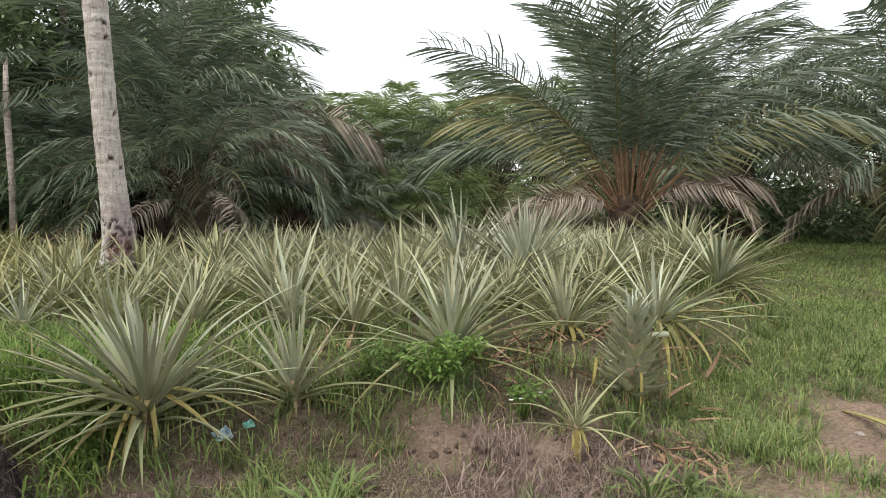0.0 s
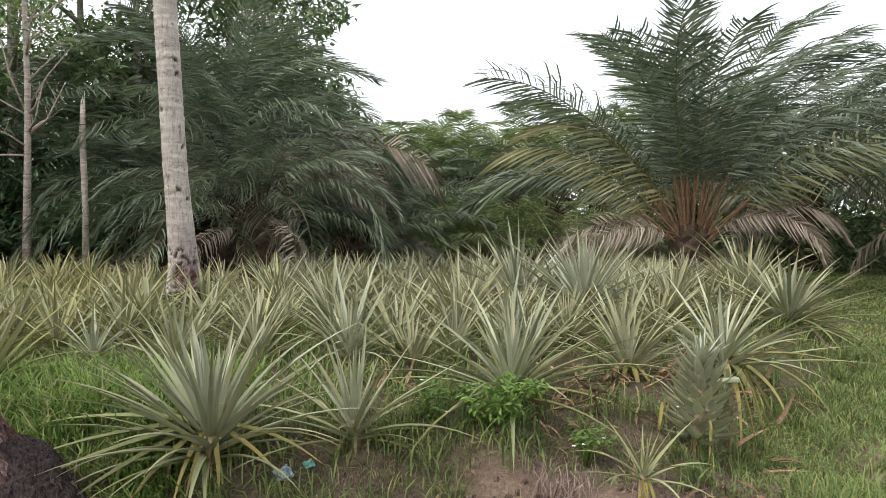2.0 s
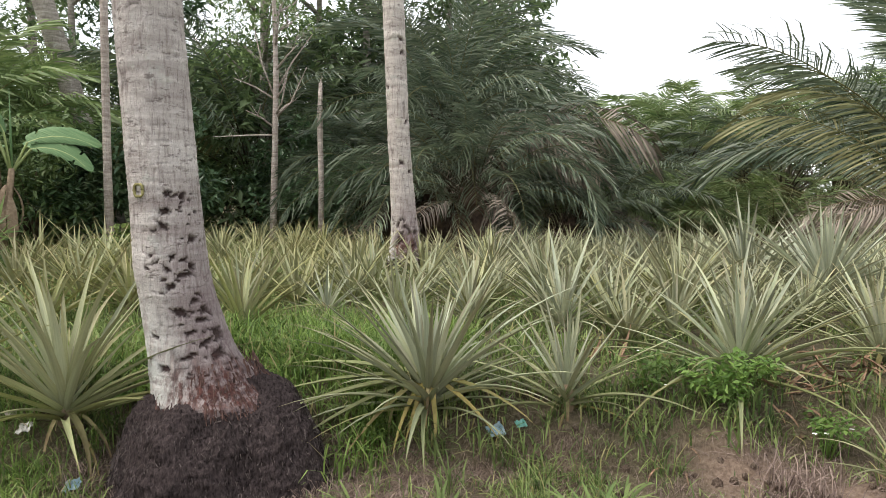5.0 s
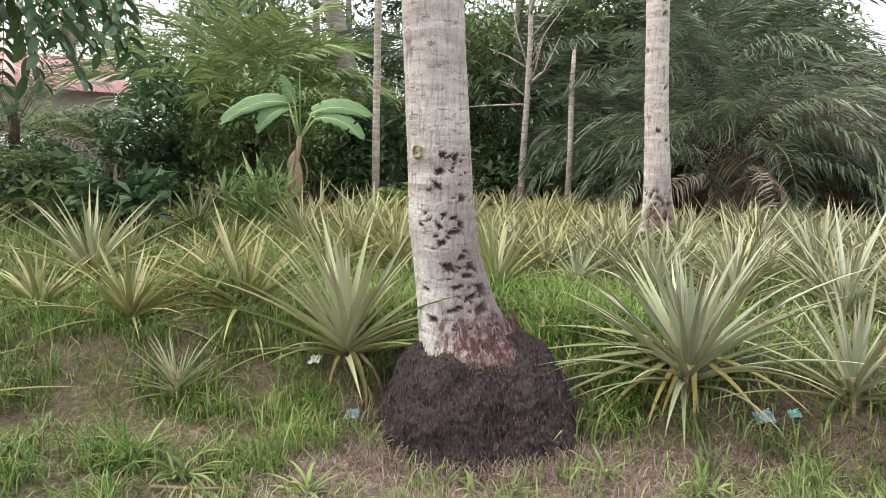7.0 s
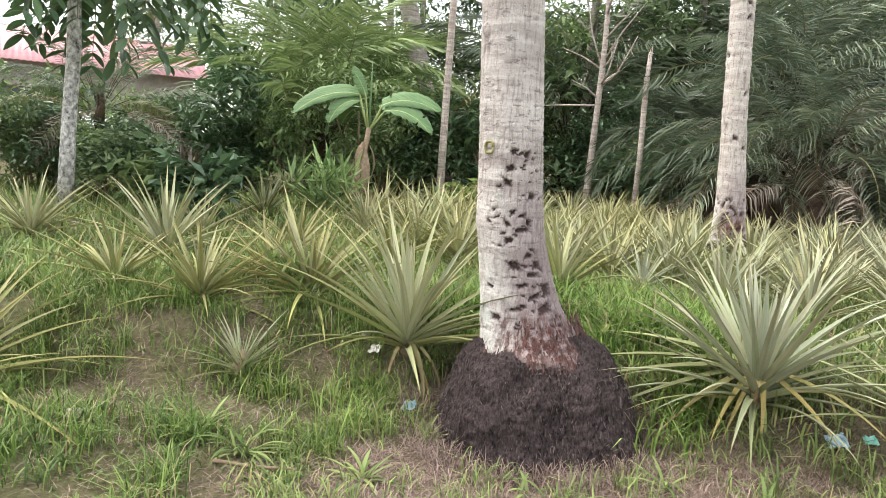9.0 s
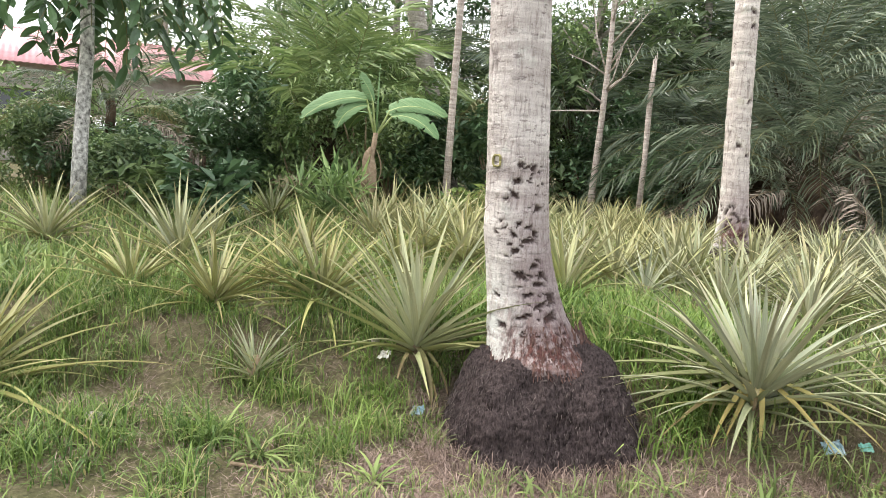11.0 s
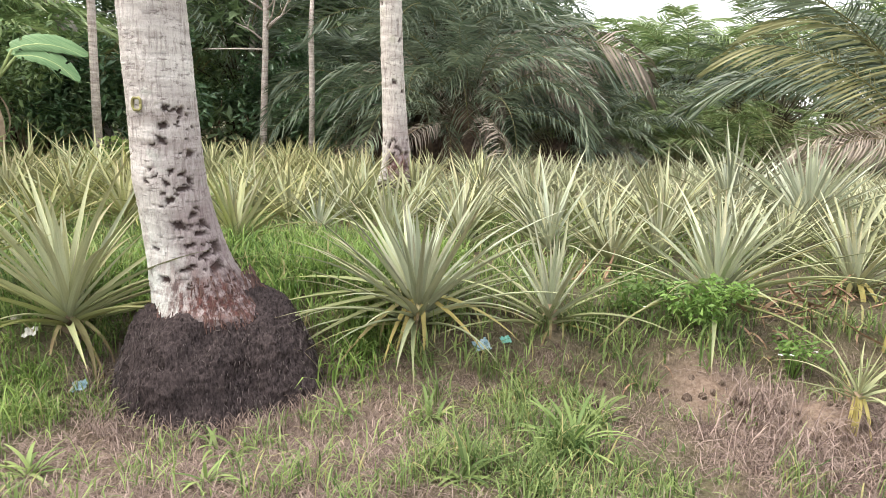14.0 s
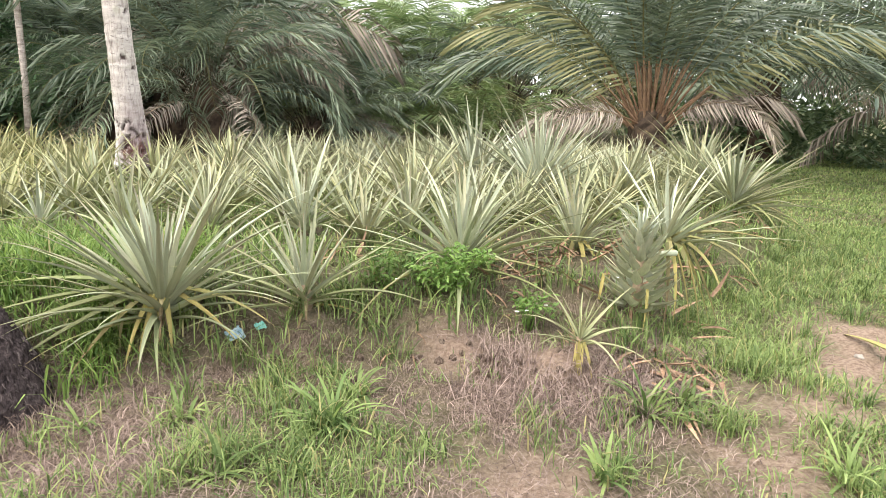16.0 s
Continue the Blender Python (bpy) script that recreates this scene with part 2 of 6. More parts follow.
M_SHRED = plain_material("frayed_bark", (0.04, 0.025, 0.023), (0.20, 0.115, 0.095), 30, 0.9)
# petiole copy with the crown's shade put into its colour
M_STALK_DARK = plain_material("shade_painted_stalk", (0.035, 0.03, 0.02), (0.10, 0.085, 0.05), 8, 0.7)
M_CUT = plain_material("cut_stalk", (0.42, 0.46, 0.30), (0.58, 0.60, 0.46), 12, 0.6)
M_STEM_DRY = plain_material("dry_stem", (0.16, 0.11, 0.07), (0.36, 0.28, 0.19), 18, 0.85)
M_TRUNK_DARK = plain_material("oil_palm_trunk", (0.03, 0.022, 0.018), (0.13, 0.09, 0.06), 7, 0.95)


# ---- mesh helpers ----
def mesh_of(name, verts, faces, mats, smooth=True, uv=None, slots=None):
    me = bpy.data.meshes.new(name)
    me.from_pydata([tuple(map(float, v)) for v in verts] if not isinstance(verts, np.ndarray) else verts.tolist(), [], faces)
    for m in mats if isinstance(mats, (list, tuple)) else [mats]:
        me.materials.append(m)
    if smooth:
        me.polygons.foreach_set("use_smooth", [True] * len(me.polygons))
    if slots is not None:
        me.polygons.foreach_set("material_index", slots)
    if uv is not None:
        layer = me.uv_layers.new(name="UVMap")
        idx = np.empty(len(me.loops), np.int32)
        me.loops.foreach_get("vertex_index", idx)
        layer.data.foreach_set("uv", np.asarray(uv, np.float32)[idx].ravel())
    me.update()
    return me


def put(name, me, parent=None, m=None, label=""):
    ob = new(name, me)
    if parent is not None:
        ob.parent = parent
    if m is not None:
        ob.matrix_basis = m
    if label:
        ob["label"] = label
    return ob


def base_at(name, m, label, category, group="", kind=""):
    ob = new(name)
    ob.empty_display_size = 0.1
    ob.matrix_basis = m
    return tagged(ob, label, category, group, kind)


def tube(points, radii, segs=10, rng=None, rough=0.0):
    """A closed, tapered tube along points: vertices and faces."""
    pts = [Vector(p) for p in points]
    verts, faces = [], []
    side = Vector((1, 0.13, 0.07)).normalized()
    for i, p in enumerate(pts):
        d = (pts[min(i + 1, len(pts) - 1)] - pts[max(i - 1, 0)]).normalized()
        side = (side - d * side.dot(d)).normalized()
        other = d.cross(side)
        for k in range(segs):
            a = 2 * math.pi * k / segs
            r = radii[i] * (1 + (rng.uniform(-rough, rough) if rng else 0))
            verts.append(p + (side * math.cos(a) + other * math.sin(a)) * r)
    for i in range(len(pts) - 1):
        for k in range(segs):
            a, b2 = i * segs + k, i * segs + (k + 1) % segs
            faces.append((a, b2, b2 + segs, a + segs))
    faces.append(tuple(range(segs))[::-1])
    faces.append(tuple(range(len(verts) - segs, len(verts))))
    return verts, faces


def joined(*pieces):
    verts, faces = [], []
    for v, f in pieces:
        o = len(verts)
        verts += list(v)
        faces += [tuple(i + o for i in g) for g in f]
    return verts, faces


# ---- lie of the land ----
FIELD_EDGE = [(-14.0, -4.0), (-6.2, -1.0), (-4.9, 0.1), (-3.75, 1.1), (-3.1, 1.95), (-2.65, 3.15), (-1.7, 3.02), (-0.8, 3.1), (0.25, 3.55), (0.95, 3.4), (1.6, 4.35), (2.7, 5.7), (3.9, 8.0), (5.2, 11.5), (6.5, 16.0), (7.5, 60.0)]


def edge_distance(x, y):
    """How far a place lies inside the raised field (outside: minus)."""
    x, y = np.asarray(x, float), np.asarray(y, float)
    best, sign = np.full(x.shape, 1e9), np.ones(x.shape)
    for (ax, ay), (bx, by) in zip(FIELD_EDGE, FIELD_EDGE[1:]):
        dx, dy = bx - ax, by - ay
        u = np.clip(((x - ax) * dx + (y - ay) * dy) / (dx * dx + dy * dy), 0, 1)
        d = np.hypot(x - ax - u * dx, y - ay - u * dy)
        s = np.where(dx * (y - ay) - dy * (x - ax) >= 0, 1.0, -1.0)
        near = d < best
        best, sign = np.where(near, d, best), np.where(near, s, sign)
    return best * sign


def bump_at(x, y, cx, cy, r):
    return np.exp(-((x - cx) ** 2 + (y - cy) ** 2) / (r * r))


def waves(x, y):
    return (np.sin(2.1 * x + 1.3 * np.sin(1.7 * y)) * np.sin(2.6 * y + 0.9 * np.sin(2.3 * x + 1)) + 0.5 * np.sin(6.3 * x + 2 * np.sin(4.1 * y)) * np.sin(5.2 * y + 1.1))


def land(x, y):
    x, y = np.asarray(x, float), np.asarray(y, float)
    d = edge_distance(x, y)
    u = np.clip((d + 0.12) / 0.62, 0, 1)
    near = np.exp(-np.maximum(np.hypot(x, y) - 12, 0) / 8)
    z = 0.28 * u * u * (3 - 2 * u)
    z = z + 0.018 * waves(x, y) * near
    z = z + 0.10 * bump_at(x, y, 0.05, 3.45, 0.28) + 0.07 * bump_at(x, y, 0.58, 3.3, 0.22) + 0.05 * bump_at(x, y, -0.72, 3.35, 0.2)
    z = z + 0.17 * bump_at(x, y, -3.0, 2.45, 0.33) - 0.13 * bump_at(x, y, -2.1, 2.35, 0.62)
    return z


def land_z(x, y):
    return float(land(np.array([x]), np.array([y]))[0])


def spread(lo, hi, fine_lo, fine_hi, step, n):
    """Even steps inside the fine stretch, widening outside it."""
    mid = np.arange(fine_lo, fine_hi + 1e-6, step)
    out = np.linspace(0, 1, n + 1)[1:] ** 2.6
    return np.r_[fine_lo + out[::-1] * (lo - fine_lo), mid, fine_hi + out * (hi - fine_hi)]


def bare_amount(x, y):
    """Bare trodden or crumbled soil."""
    f = 1.0 * bump_at(x, y, 0.03, 3.3, 0.2) + 1.1 * bump_at(x, y, 0.5, 3.22, 0.17) + 0.3 * bump_at(x, y, -0.7, 3.15, 0.16)
    f = f + 1.1 * bump_at(x, y, 2.45, 3.95, 0.42) + 1.0 * bump_at(x, y, 2.05, 3.4, 0.32) + 1.0 * bump_at(x, y, 1.65, 2.85, 0.3) + 0.9 * bump_at(x, y, 1.25, 2.4, 0.28) + 0.8 * bump_at(x, y, 0.32, 2.2, 0.28)
    return np.clip(f, 0, 1)


def green_amount(x, y):
    """How green the cover is: lawn to the one side, weedy bank to the other, dry round the coconut's foot."""
    d = edge_distance(x, y)
    lawn = 1 / (1 + np.exp(np.clip(-(x - 1.15 - 0.1 * (y - 3)) / 0.16, -50, 50)))
    left = 1 / (1 + np.exp(np.clip((x + 2.35 + 0.55 * (y - 1.8)) / 0.15, -50, 50)))
    middle = (0.75 * bump_at(x, y, -0.45, 2.75, 0.8) + 0.6 * bump_at(x, y, 0.85, 2.4, 0.35) + 0.5 * bump_at(x, y, -0.2, 2.0, 0.8)) * np.clip(0.75 + 0.45 * waves(2 * x, 2 * y), 0.2, 1.2)
    field = np.clip((d + 0.25) / 0.4, 0, 1) * 0.5
    around = 1 / (1 + np.exp(np.clip((np.hypot(x, y - 0.1) - 1.25) / 0.25, -50, 50))) + 1 / (1 + np.exp(np.clip((y - 0.6 + 0.25 * np.sin(3 * x)) / 0.25, -50, 50)))
    f = np.maximum.reduce([lawn, left * np.clip(0.85 + 0.3 * waves(2.4 * x, 2.4 * y), 0.55, 1), middle, field, 0.55 * np.clip(around, 0, 1) + 0.35 * np.clip(around, 0, 1) * np.clip(0.5 + waves(x, y), 0, 1)])
    dry = 1.0 * bump_at(x, y, -1.65, 2.38, 0.4) + 0.8 * bump_at(x, y, -1.85, 1.95, 0.4) + 0.9 * bump_at(x, y, 0.45, 2.95, 0.42) + 0.2 * bump_at(x, y, -0.7, 3.1, 0.2)
    return np.clip(f - dry, 0, 1)


def build_ground():
    xs, ys = spread(-400, 400, -8, 7, 0.07, 26), spread(-300, 600, -0.5, 11, 0.07, 26)
    gx, gy = np.meshgrid(xs, ys)
    rng = np.random.default_rng(5)
    z = land(gx, gy) + rng.normal(0, 0.004, gx.shape) * (np.hypot(gx, gy) < 12)
    soil = bare_amount(gx, gy)
    z = z + rng.normal(0, 0.008, gx.shape) * soil
    w, h = len(xs), len(ys)
    verts = np.stack([gx, gy, z], -1).reshape(-1, 3)
    i = (np.arange(h - 1)[:, None] * w + np.arange(w - 1)).ravel()
    faces = np.stack([i, i + 1, i + 1 + w, i + w], -1).tolist()
    me = mesh_of("ground", verts, faces, M_GROUND)
    a = me.color_attributes.new("cover", "FLOAT_COLOR", "POINT")
    a.data.foreach_set("color", np.stack([green_amount(gx, gy), soil, 0 * soil, 0 * soil + 1], -1).astype(np.float32).ravel())
    tagged(put("ground", me), "uneven soil with dry litter, bare patches and thin grass", "ground", kind="structure")


build_ground()


# ---- pineapple plants ----
def leaf_mesh(bend, sway, width=0.062, segs=9):
    """A stiff channelled blade one metre long that bends down by so many degrees."""
    verts, faces, uv = [], [], []
    x = z = y = 0.0
    for i in range(segs + 1):
        s = i / segs
        if i:
            a = radians(-bend) * ((s - 0.5 / segs) ** 1.25)
            x, z, y = x + math.cos(a) / segs, z + math.sin(a) / segs, y + sway * s / segs
        half = width / 2 * min(1.0, 0.80 + 0.9 * s) * (1 - s ** 1.45) + 0.0007
        up = half * (0.75 - 0.45 * s)
        a = radians(-bend) * (s ** 1.25)
        nx, nz = -math.sin(a), math.cos(a)
        for k, off in ((-1, up), (-0.45, up * 0.25), (0, 0), (0.45, up * 0.25), (1, up)):
            verts.append((x + nx * off, y + k * half, z + nz * off))
            uv.append((s, 0.5 + 0.5 * k))
    for i in range(segs):
        for k in range(4):
            a = i * 5 + k
            faces.append((a, a + 1, a + 6, a + 5))
    return np.array(verts), faces, uv


LEAF_BENDS = [2, 7, 14, 22, 34, 50, 70, 95, 130]
LEAF_DATA = [leaf_mesh(b, w) for b in LEAF_BENDS for w in (-0.10, 0.06)]
LEAF_MESHES = [mesh_of("leaf", v, f, M_LEAF, True, uv) for v, f, uv in LEAF_DATA]


def rosette(rng, h, reach, n, sparse=0.0, droop=1.0, old=3):
    """Rows of matrix, leaf kind and colour for one plant, from the heart outwards."""
    rows = []
    turn = rng.uniform(0, 360)
    for i in range(n):
        u = (i + 0.5) / n
        az = turn + i * 137.5 + rng.uniform(-14, 14)
        last = i >= n - old
        elev = 85 - 72 * u ** 0.92 + rng.uniform(-10, 10)
        length = h * (0.48 + 0.64 * min(1, u * 2.4)) if u < 0.5 else h * 1.12 + (reach * 1.3 - h * 1.12) * (u - 0.5) / 0.5
        length *= rng.uniform(0.78, 1.14)
        bend = (5 + 40 * u ** 1.1) * droop * rng.uniform(0.4, 1.6)
        bend = min(bend, 48 * droop)
        if last:
            elev, bend, length = rng.uniform(-12, 12), rng.uniform(60, 120), length * rng.uniform(0.4, 0.65)
        kind = min(range(len(LEAF_BENDS)), key=lambda k: abs(LEAF_BENDS[k] - bend)) * 2 + rng.randrange(2)
        wide = (0.60 + 0.36 * (1 - u)) * rng.uniform(0.85, 1.15) * min(1.35, 0.85 / max(length, 0.2)) * (0.6 + 0.5 * h)
        m = pose(0, 0, 0.03 + 0.11 * (1 - u) * h, 0, 0, az) @ pose(0, 0, 0, rng.uniform(-12, 12), -elev, 0) @ pose(0.02, 0, 0) @ Matrix.Diagonal((length, length * wide, length, 1))
        rows.append((m, kind, last, u))
    return rows


def pineapple_plant(x, y, h, reach, n=38, yellow=0.3, grey=0.6, seed=0, label="", lean=(0, 0), old=9, droop=1.0, z=None):
    rng = random.Random(seed)
    m = pose(x, y, land_z(x, y) - 0.05 if z is None else z, lean[0], lean[1], 0)
    plant = base_at("pineapple_plant", m, label or "grey-green pineapple plant with a rosette of spiky leaves", "pineapple plant", "pineapple plants in the field")
    for mm, kind, last, u in rosette(rng, h, reach, int(n * 1.75), old=old, droop=droop):
        ob = put("leaf", LEAF_MESHES[kind], plant, mm)
        gold = min(0.78, max(0, yellow + rng.uniform(-0.25, 0.25)))
        ob.color = (rng.uniform(0.85, 1.0) if last else gold * (1.0 - 0.1 * u), min(1, max(0, grey + 0.30 - 0.8 * u + rng.uniform(-0.25, 0.25))), rng.uniform(0.3, 1.2) if last else rng.choice((0, 0, 0, 0.12, 0.3)), 1)
    stump, faces = tube([(0, 0, -0.03), (0, 0, 0.08), (0, 0, 0.16)], [0.045, 0.042, 0.025], 8)
    put("stem", mesh_of("stem", stump, faces, M_STEM_DRY), plant)
    return plant


def far_plant_mesh(seed, h, reach, n):
    """A whole rosette in one mesh, for plants deep in the field."""
    rng = random.Random(seed)
    verts, faces, uv, o = [], [], [], 0
    for m, kind, last, u in rosette(rng, h, reach, n, old=2):
        v, f, w = LEAF_DATA[kind]
        mm = np.array(m)
        verts.append(v @ mm[:3, :3].T + mm[:3, 3])
        faces += [tuple(i + o for i in g) for g in f]
        uv += w
        o += len(v)
    return mesh_of("rosette", np.concatenate(verts), faces, M_LEAF, True, uv)


# x, y, height, reach, leaves, yellow, grey, seed
NEAR_PLANTS = [
    (-1.42, 3.28, 0.83, 0.53, 56, 0.15, 0.75, 1), (-0.75, 3.44, 0.62, 0.5, 26, 0.30, 0.70, 2), (0.05, 4.12, 0.76, 0.82, 36, 0.20, 0.65, 3),
    (0.85, 4.78, 0.66, 0.46, 30, 0.30, 0.70, 4), (1.53, 4.98, 0.78, 0.66, 30, 0.15, 0.80, 5), (2.75, 6.95, 0.84, 0.95, 62, 0.20, 0.65, 6),
    (-0.37, 6.2, 0.80, 0.55, 44, 0.40, 0.55, 7), (-1.65, 6.8, 0.76, 0.50, 40, 0.30, 0.65, 8), (0.86, 7.3, 1.14, 1.0, 60, 0.05, 0.95, 9),
    (0.20, 8.0, 1.06, 0.92, 50, 0.10, 0.85, 10), (-2.5, 7.7, 0.72, 0.48, 40, 0.40, 0.55, 11), (1.75, 7.3, 0.74, 0.50, 40, 0.35, 0.60, 12),
    (3.05, 8.9, 1.02, 0.90, 50, 0.30, 0.60, 13), (-0.9, 5.9, 0.45, 0.34, 16, 0.75, 0.25, 14), (-2.92, 4.8, 0.48, 0.34, 26, 0.05, 0.85, 15),
    (-3.45, 6.3, 0.72, 0.50, 38, 0.45, 0.50, 16), (-2.85, 6.6, 0.66, 0.50, 36, 0.45, 0.45, 17), (-2.95, 2.45, 0.90, 0.66, 34, 0.30, 0.50, 18),
    (-5.5, 2.2, 0.80, 0.74, 34, 0.30, 0.55, 19), (-4.05, 1.80, 0.56, 0.66, 36, 0.75, 0.25, 20), (-3.36, 1.70, 0.36, 0.24, 26, 0.0, 0.6, 21),
    (-3.75, 2.36, 0.68, 0.62, 36, 0.80, 0.25, 22), (-6.9, 1.62, 0.64, 0.74, 34, 0.45, 0.50, 23), (-4.06, 0.55, 0.62, 0.90, 50, 0.75, 0.30, 24),
    (-3.15, 4.05, 0.74, 0.42, 26, 0.45, 0.40, 25), (-3.45, 5.2, 0.62, 0.42, 28, 0.50, 0.40, 26), (0.55, 5.9, 0.62, 0.46, 30, 0.35, 0.55, 27),
    (-1.9, 5.3, 0.60, 0.50, 28, 0.45, 0.45, 28), (1.35, 6.2, 0.66, 0.50, 30, 0.40, 0.55, 29), (-4.6, 3.7, 0.62, 0.56, 30, 0.70, 0.25, 30), (-4.7, 1.55, 0.5, 0.6, 30, 0.6, 0.3, 31), (-4.5, 2.5, 0.52, 0.55, 28, 0.8, 0.2, 32), (-5.4, 3.3, 0.56, 0.5, 28, 0.7, 0.25, 33), (-6.6, 3.0, 0.5, 0.5, 26, 0.5, 0.35, 34),
]
for x, y, h, reach, n, yellow, grey, seed in NEAR_PLANTS:
    yellow = yellow if grey > 0.6 else min(yellow + 0.08, 0.7)
    hue = "yellowing" if yellow > 0.6 else "silvery grey-green" if grey > 0.7 else "dull green"
    size = "tall" if h > 0.8 else "small" if h < 0.5 else "medium-sized"
    pineapple_plant(x, y, h, reach, n, yellow, grey, seed, f"{size} {hue} pineapple plant with spiky arching leaves", old=3)
def hanging_leaves(x, y, rows, up):
    """Dying leaves that hang down the front of the nearest plant."""
    plant = min((o for o in scene.objects if o.name.startswith("pineapple_plant")), key=lambda o: (o.location.x - x) ** 2 + (o.location.y - y) ** 2)
    for az, elev, length, kind, gold, dry in rows:
        ob = put("old_leaf", LEAF_MESHES[kind], plant, pose(0, 0, up, 0, 0, az) @ pose(0.03, 0, 0, 0, -elev, 0) @ Matrix.Diagonal((length * 1.35, length * 1.8, length * 1.35, 1)), "hanging yellow and brown dying leaf")
        ob.color = (gold, 0.1, dry, 1)


hanging_leaves(-1.42, 3.28, ((-66, -18, 0.22, 12, 0.3, 1.0), (-12, 4, 0.46, 8, 0.9, 0.15), (-28, -8, 0.38, 9, 1, 0.25), (-90, -40, 0.28, 8, 1, 0.35), (-52, -44, 0.28, 8, 1, 0.3), (-118, -20, 0.42, 8, 0.8, 0.7), (-104, -34, 0.32, 9, 1, 0.25), (-75, -50, 0.24, 9, 1, 0.3), (-145, -4, 0.66, 6, 0.2, 0.05), (178, 6, 0.72, 6, 0.1, 0), (-165, 0, 0.70, 7, 0.2, 0), (-132, -12, 0.56, 6, 0.1, 0.1)), 0.21)
hanging_leaves(0.85, 4.78, ((-80, -25, 0.34, 12, 1, 0.1), (-60, -20, 0.3, 13, 1, 0.2), (-110, -20, 0.3, 12, 0.9, 0.5)), 0.15)
hanging_leaves(0.05, 4.12, ((-15, 8, 0.5, 9, 0.6, 0.3), (-150, -20, 0.3, 12, 0.9, 0.4), (-70, -30, 0.26, 12, 1, 0.3)), 0.12)
hanging_leaves(2.75, 6.95, ((-60, -10, 0.5, 12, 0.7, 0.8), (-90, -20, 0.5, 12, 0.4, 1.0), (-30, 0, 0.6, 10, 0.8, 0.5)), 0.15)
hanging_leaves(-2.95, 2.45, ((-20, -10, 0.34, 12, 0.6, 0.6), (10, -20, 0.3, 12, 0.5, 0.9), (-70, -20, 0.22, 13, 0.5, 1.0)), 0.1)
hanging_leaves(-0.75, 3.44, ((-120, -35, 0.22, 12, 0.3, 1.0), (-70, -40, 0.16, 12, 0.3, 1.1)), 0.1)
hanging_leaves(1.53, 4.98, ((-55, -5, 0.5, 12, 0.9, 0.2), (-75, -15, 0.5, 12, 0.8, 0.4), (-45, -25, 0.45, 13, 0.5, 0.9), (-95, -20, 0.4, 12, 0.4, 1.0), (-10, 12, 0.66, 9, 0.8, 0.5), (-35, 6, 0.6, 12, 0.8, 0.3)), 0.15)
# a lone plant at the far end of the lawn, a dark one by the bushes
pineapple_plant(12.1, 19.6, 0.7, 0.7, 36, 0.3, 0.6, 41, "pale pineapple plant alone at the end of the lawn")
pineapple_plant(-8.05, 4.5, 0.66, 0.5, 40, 0.0, 0.2, 42, "dark green pineapple plant beside the bushes")

FAR_MESHES = [far_plant_mesh(100 + k, 0.76 + 0.06 * (k % 3), 0.55, 40) for k in range(6)]


def inside(poly, x, y):
    hit = False
    for (ax, ay), (bx, by) in zip(poly, poly[1:] + poly[:1]):
        if (ay > y) != (by > y) and x < (bx - ax) * (y - ay) / (by - ay) + ax:
            hit = not hit
    return hit


def fill_field():
    rng = random.Random(77)
    poly = [(-2.6, 4.4), (-1.6, 4.2), (-0.7, 4.7), (0.5, 5.2), (1.3, 5.8), (2.2, 6.3), (3.3, 9.4), (4.2, 11.2), (1.5, 11.8), (-1.5, 11.5), (-4.0, 9.6), (-6.8, 9.4), (-7.6, 6.6), (-6.6, 4.6), (-4.4, 4.2)]
    taken = [(p[0], p[1]) for p in NEAR_PLANTS] + [(-3.68, 7.88), (-3.5, 7.4), (-3.3, 7.1)]
    tries = 0
    while tries < 4000:
        tries += 1
        x, y = rng.uniform(-8, 4.5), rng.uniform(4, 12)
        if not inside(poly, x, y) or min(math.hypot(x - a, y - b) for a, b in taken) < 0.46:
            continue
        taken.append((x, y))
        s = rng.uniform(0.70, 1.0) * (1.0 if y < 6.0 else 0.80)
        west = max(0, min(1, (-x - 2.5) / 2))
        yellow, grey = min(1, rng.uniform(0.12, 0.5) + 0.28 * west), max(0, rng.uniform(0.45, 0.85) - 0.25 * west)
        if math.hypot(x, y) < 7.9:
            pineapple_plant(x, y, 0.74 * s, 0.54 * s, 27, yellow, grey, 200 + len(taken), "pineapple plant in the field's dense rows, " + ("yellowing" if yellow > 0.6 else "pale grey-green"), (rng.uniform(-6, 6), rng.uniform(-6, 6)))
            continue
        ob = new("pineapple_plant", FAR_MESHES[rng.randrange(6)])
        ob.matrix_basis = pose(x, y, land_z(x, y) - 0.02, rng.uniform(-6, 6), rng.uniform(-6, 6), rng.uniform(0, 360)) @ Matrix.Scale(s, 4)
        ob.color = (min(0.7, yellow), grey, rng.uniform(0, 0.15), 1)
        tagged(ob, "pineapple plant deep in the field, pale green and spiky", "pineapple plant", "pineapple plants in the field")


fill_field()


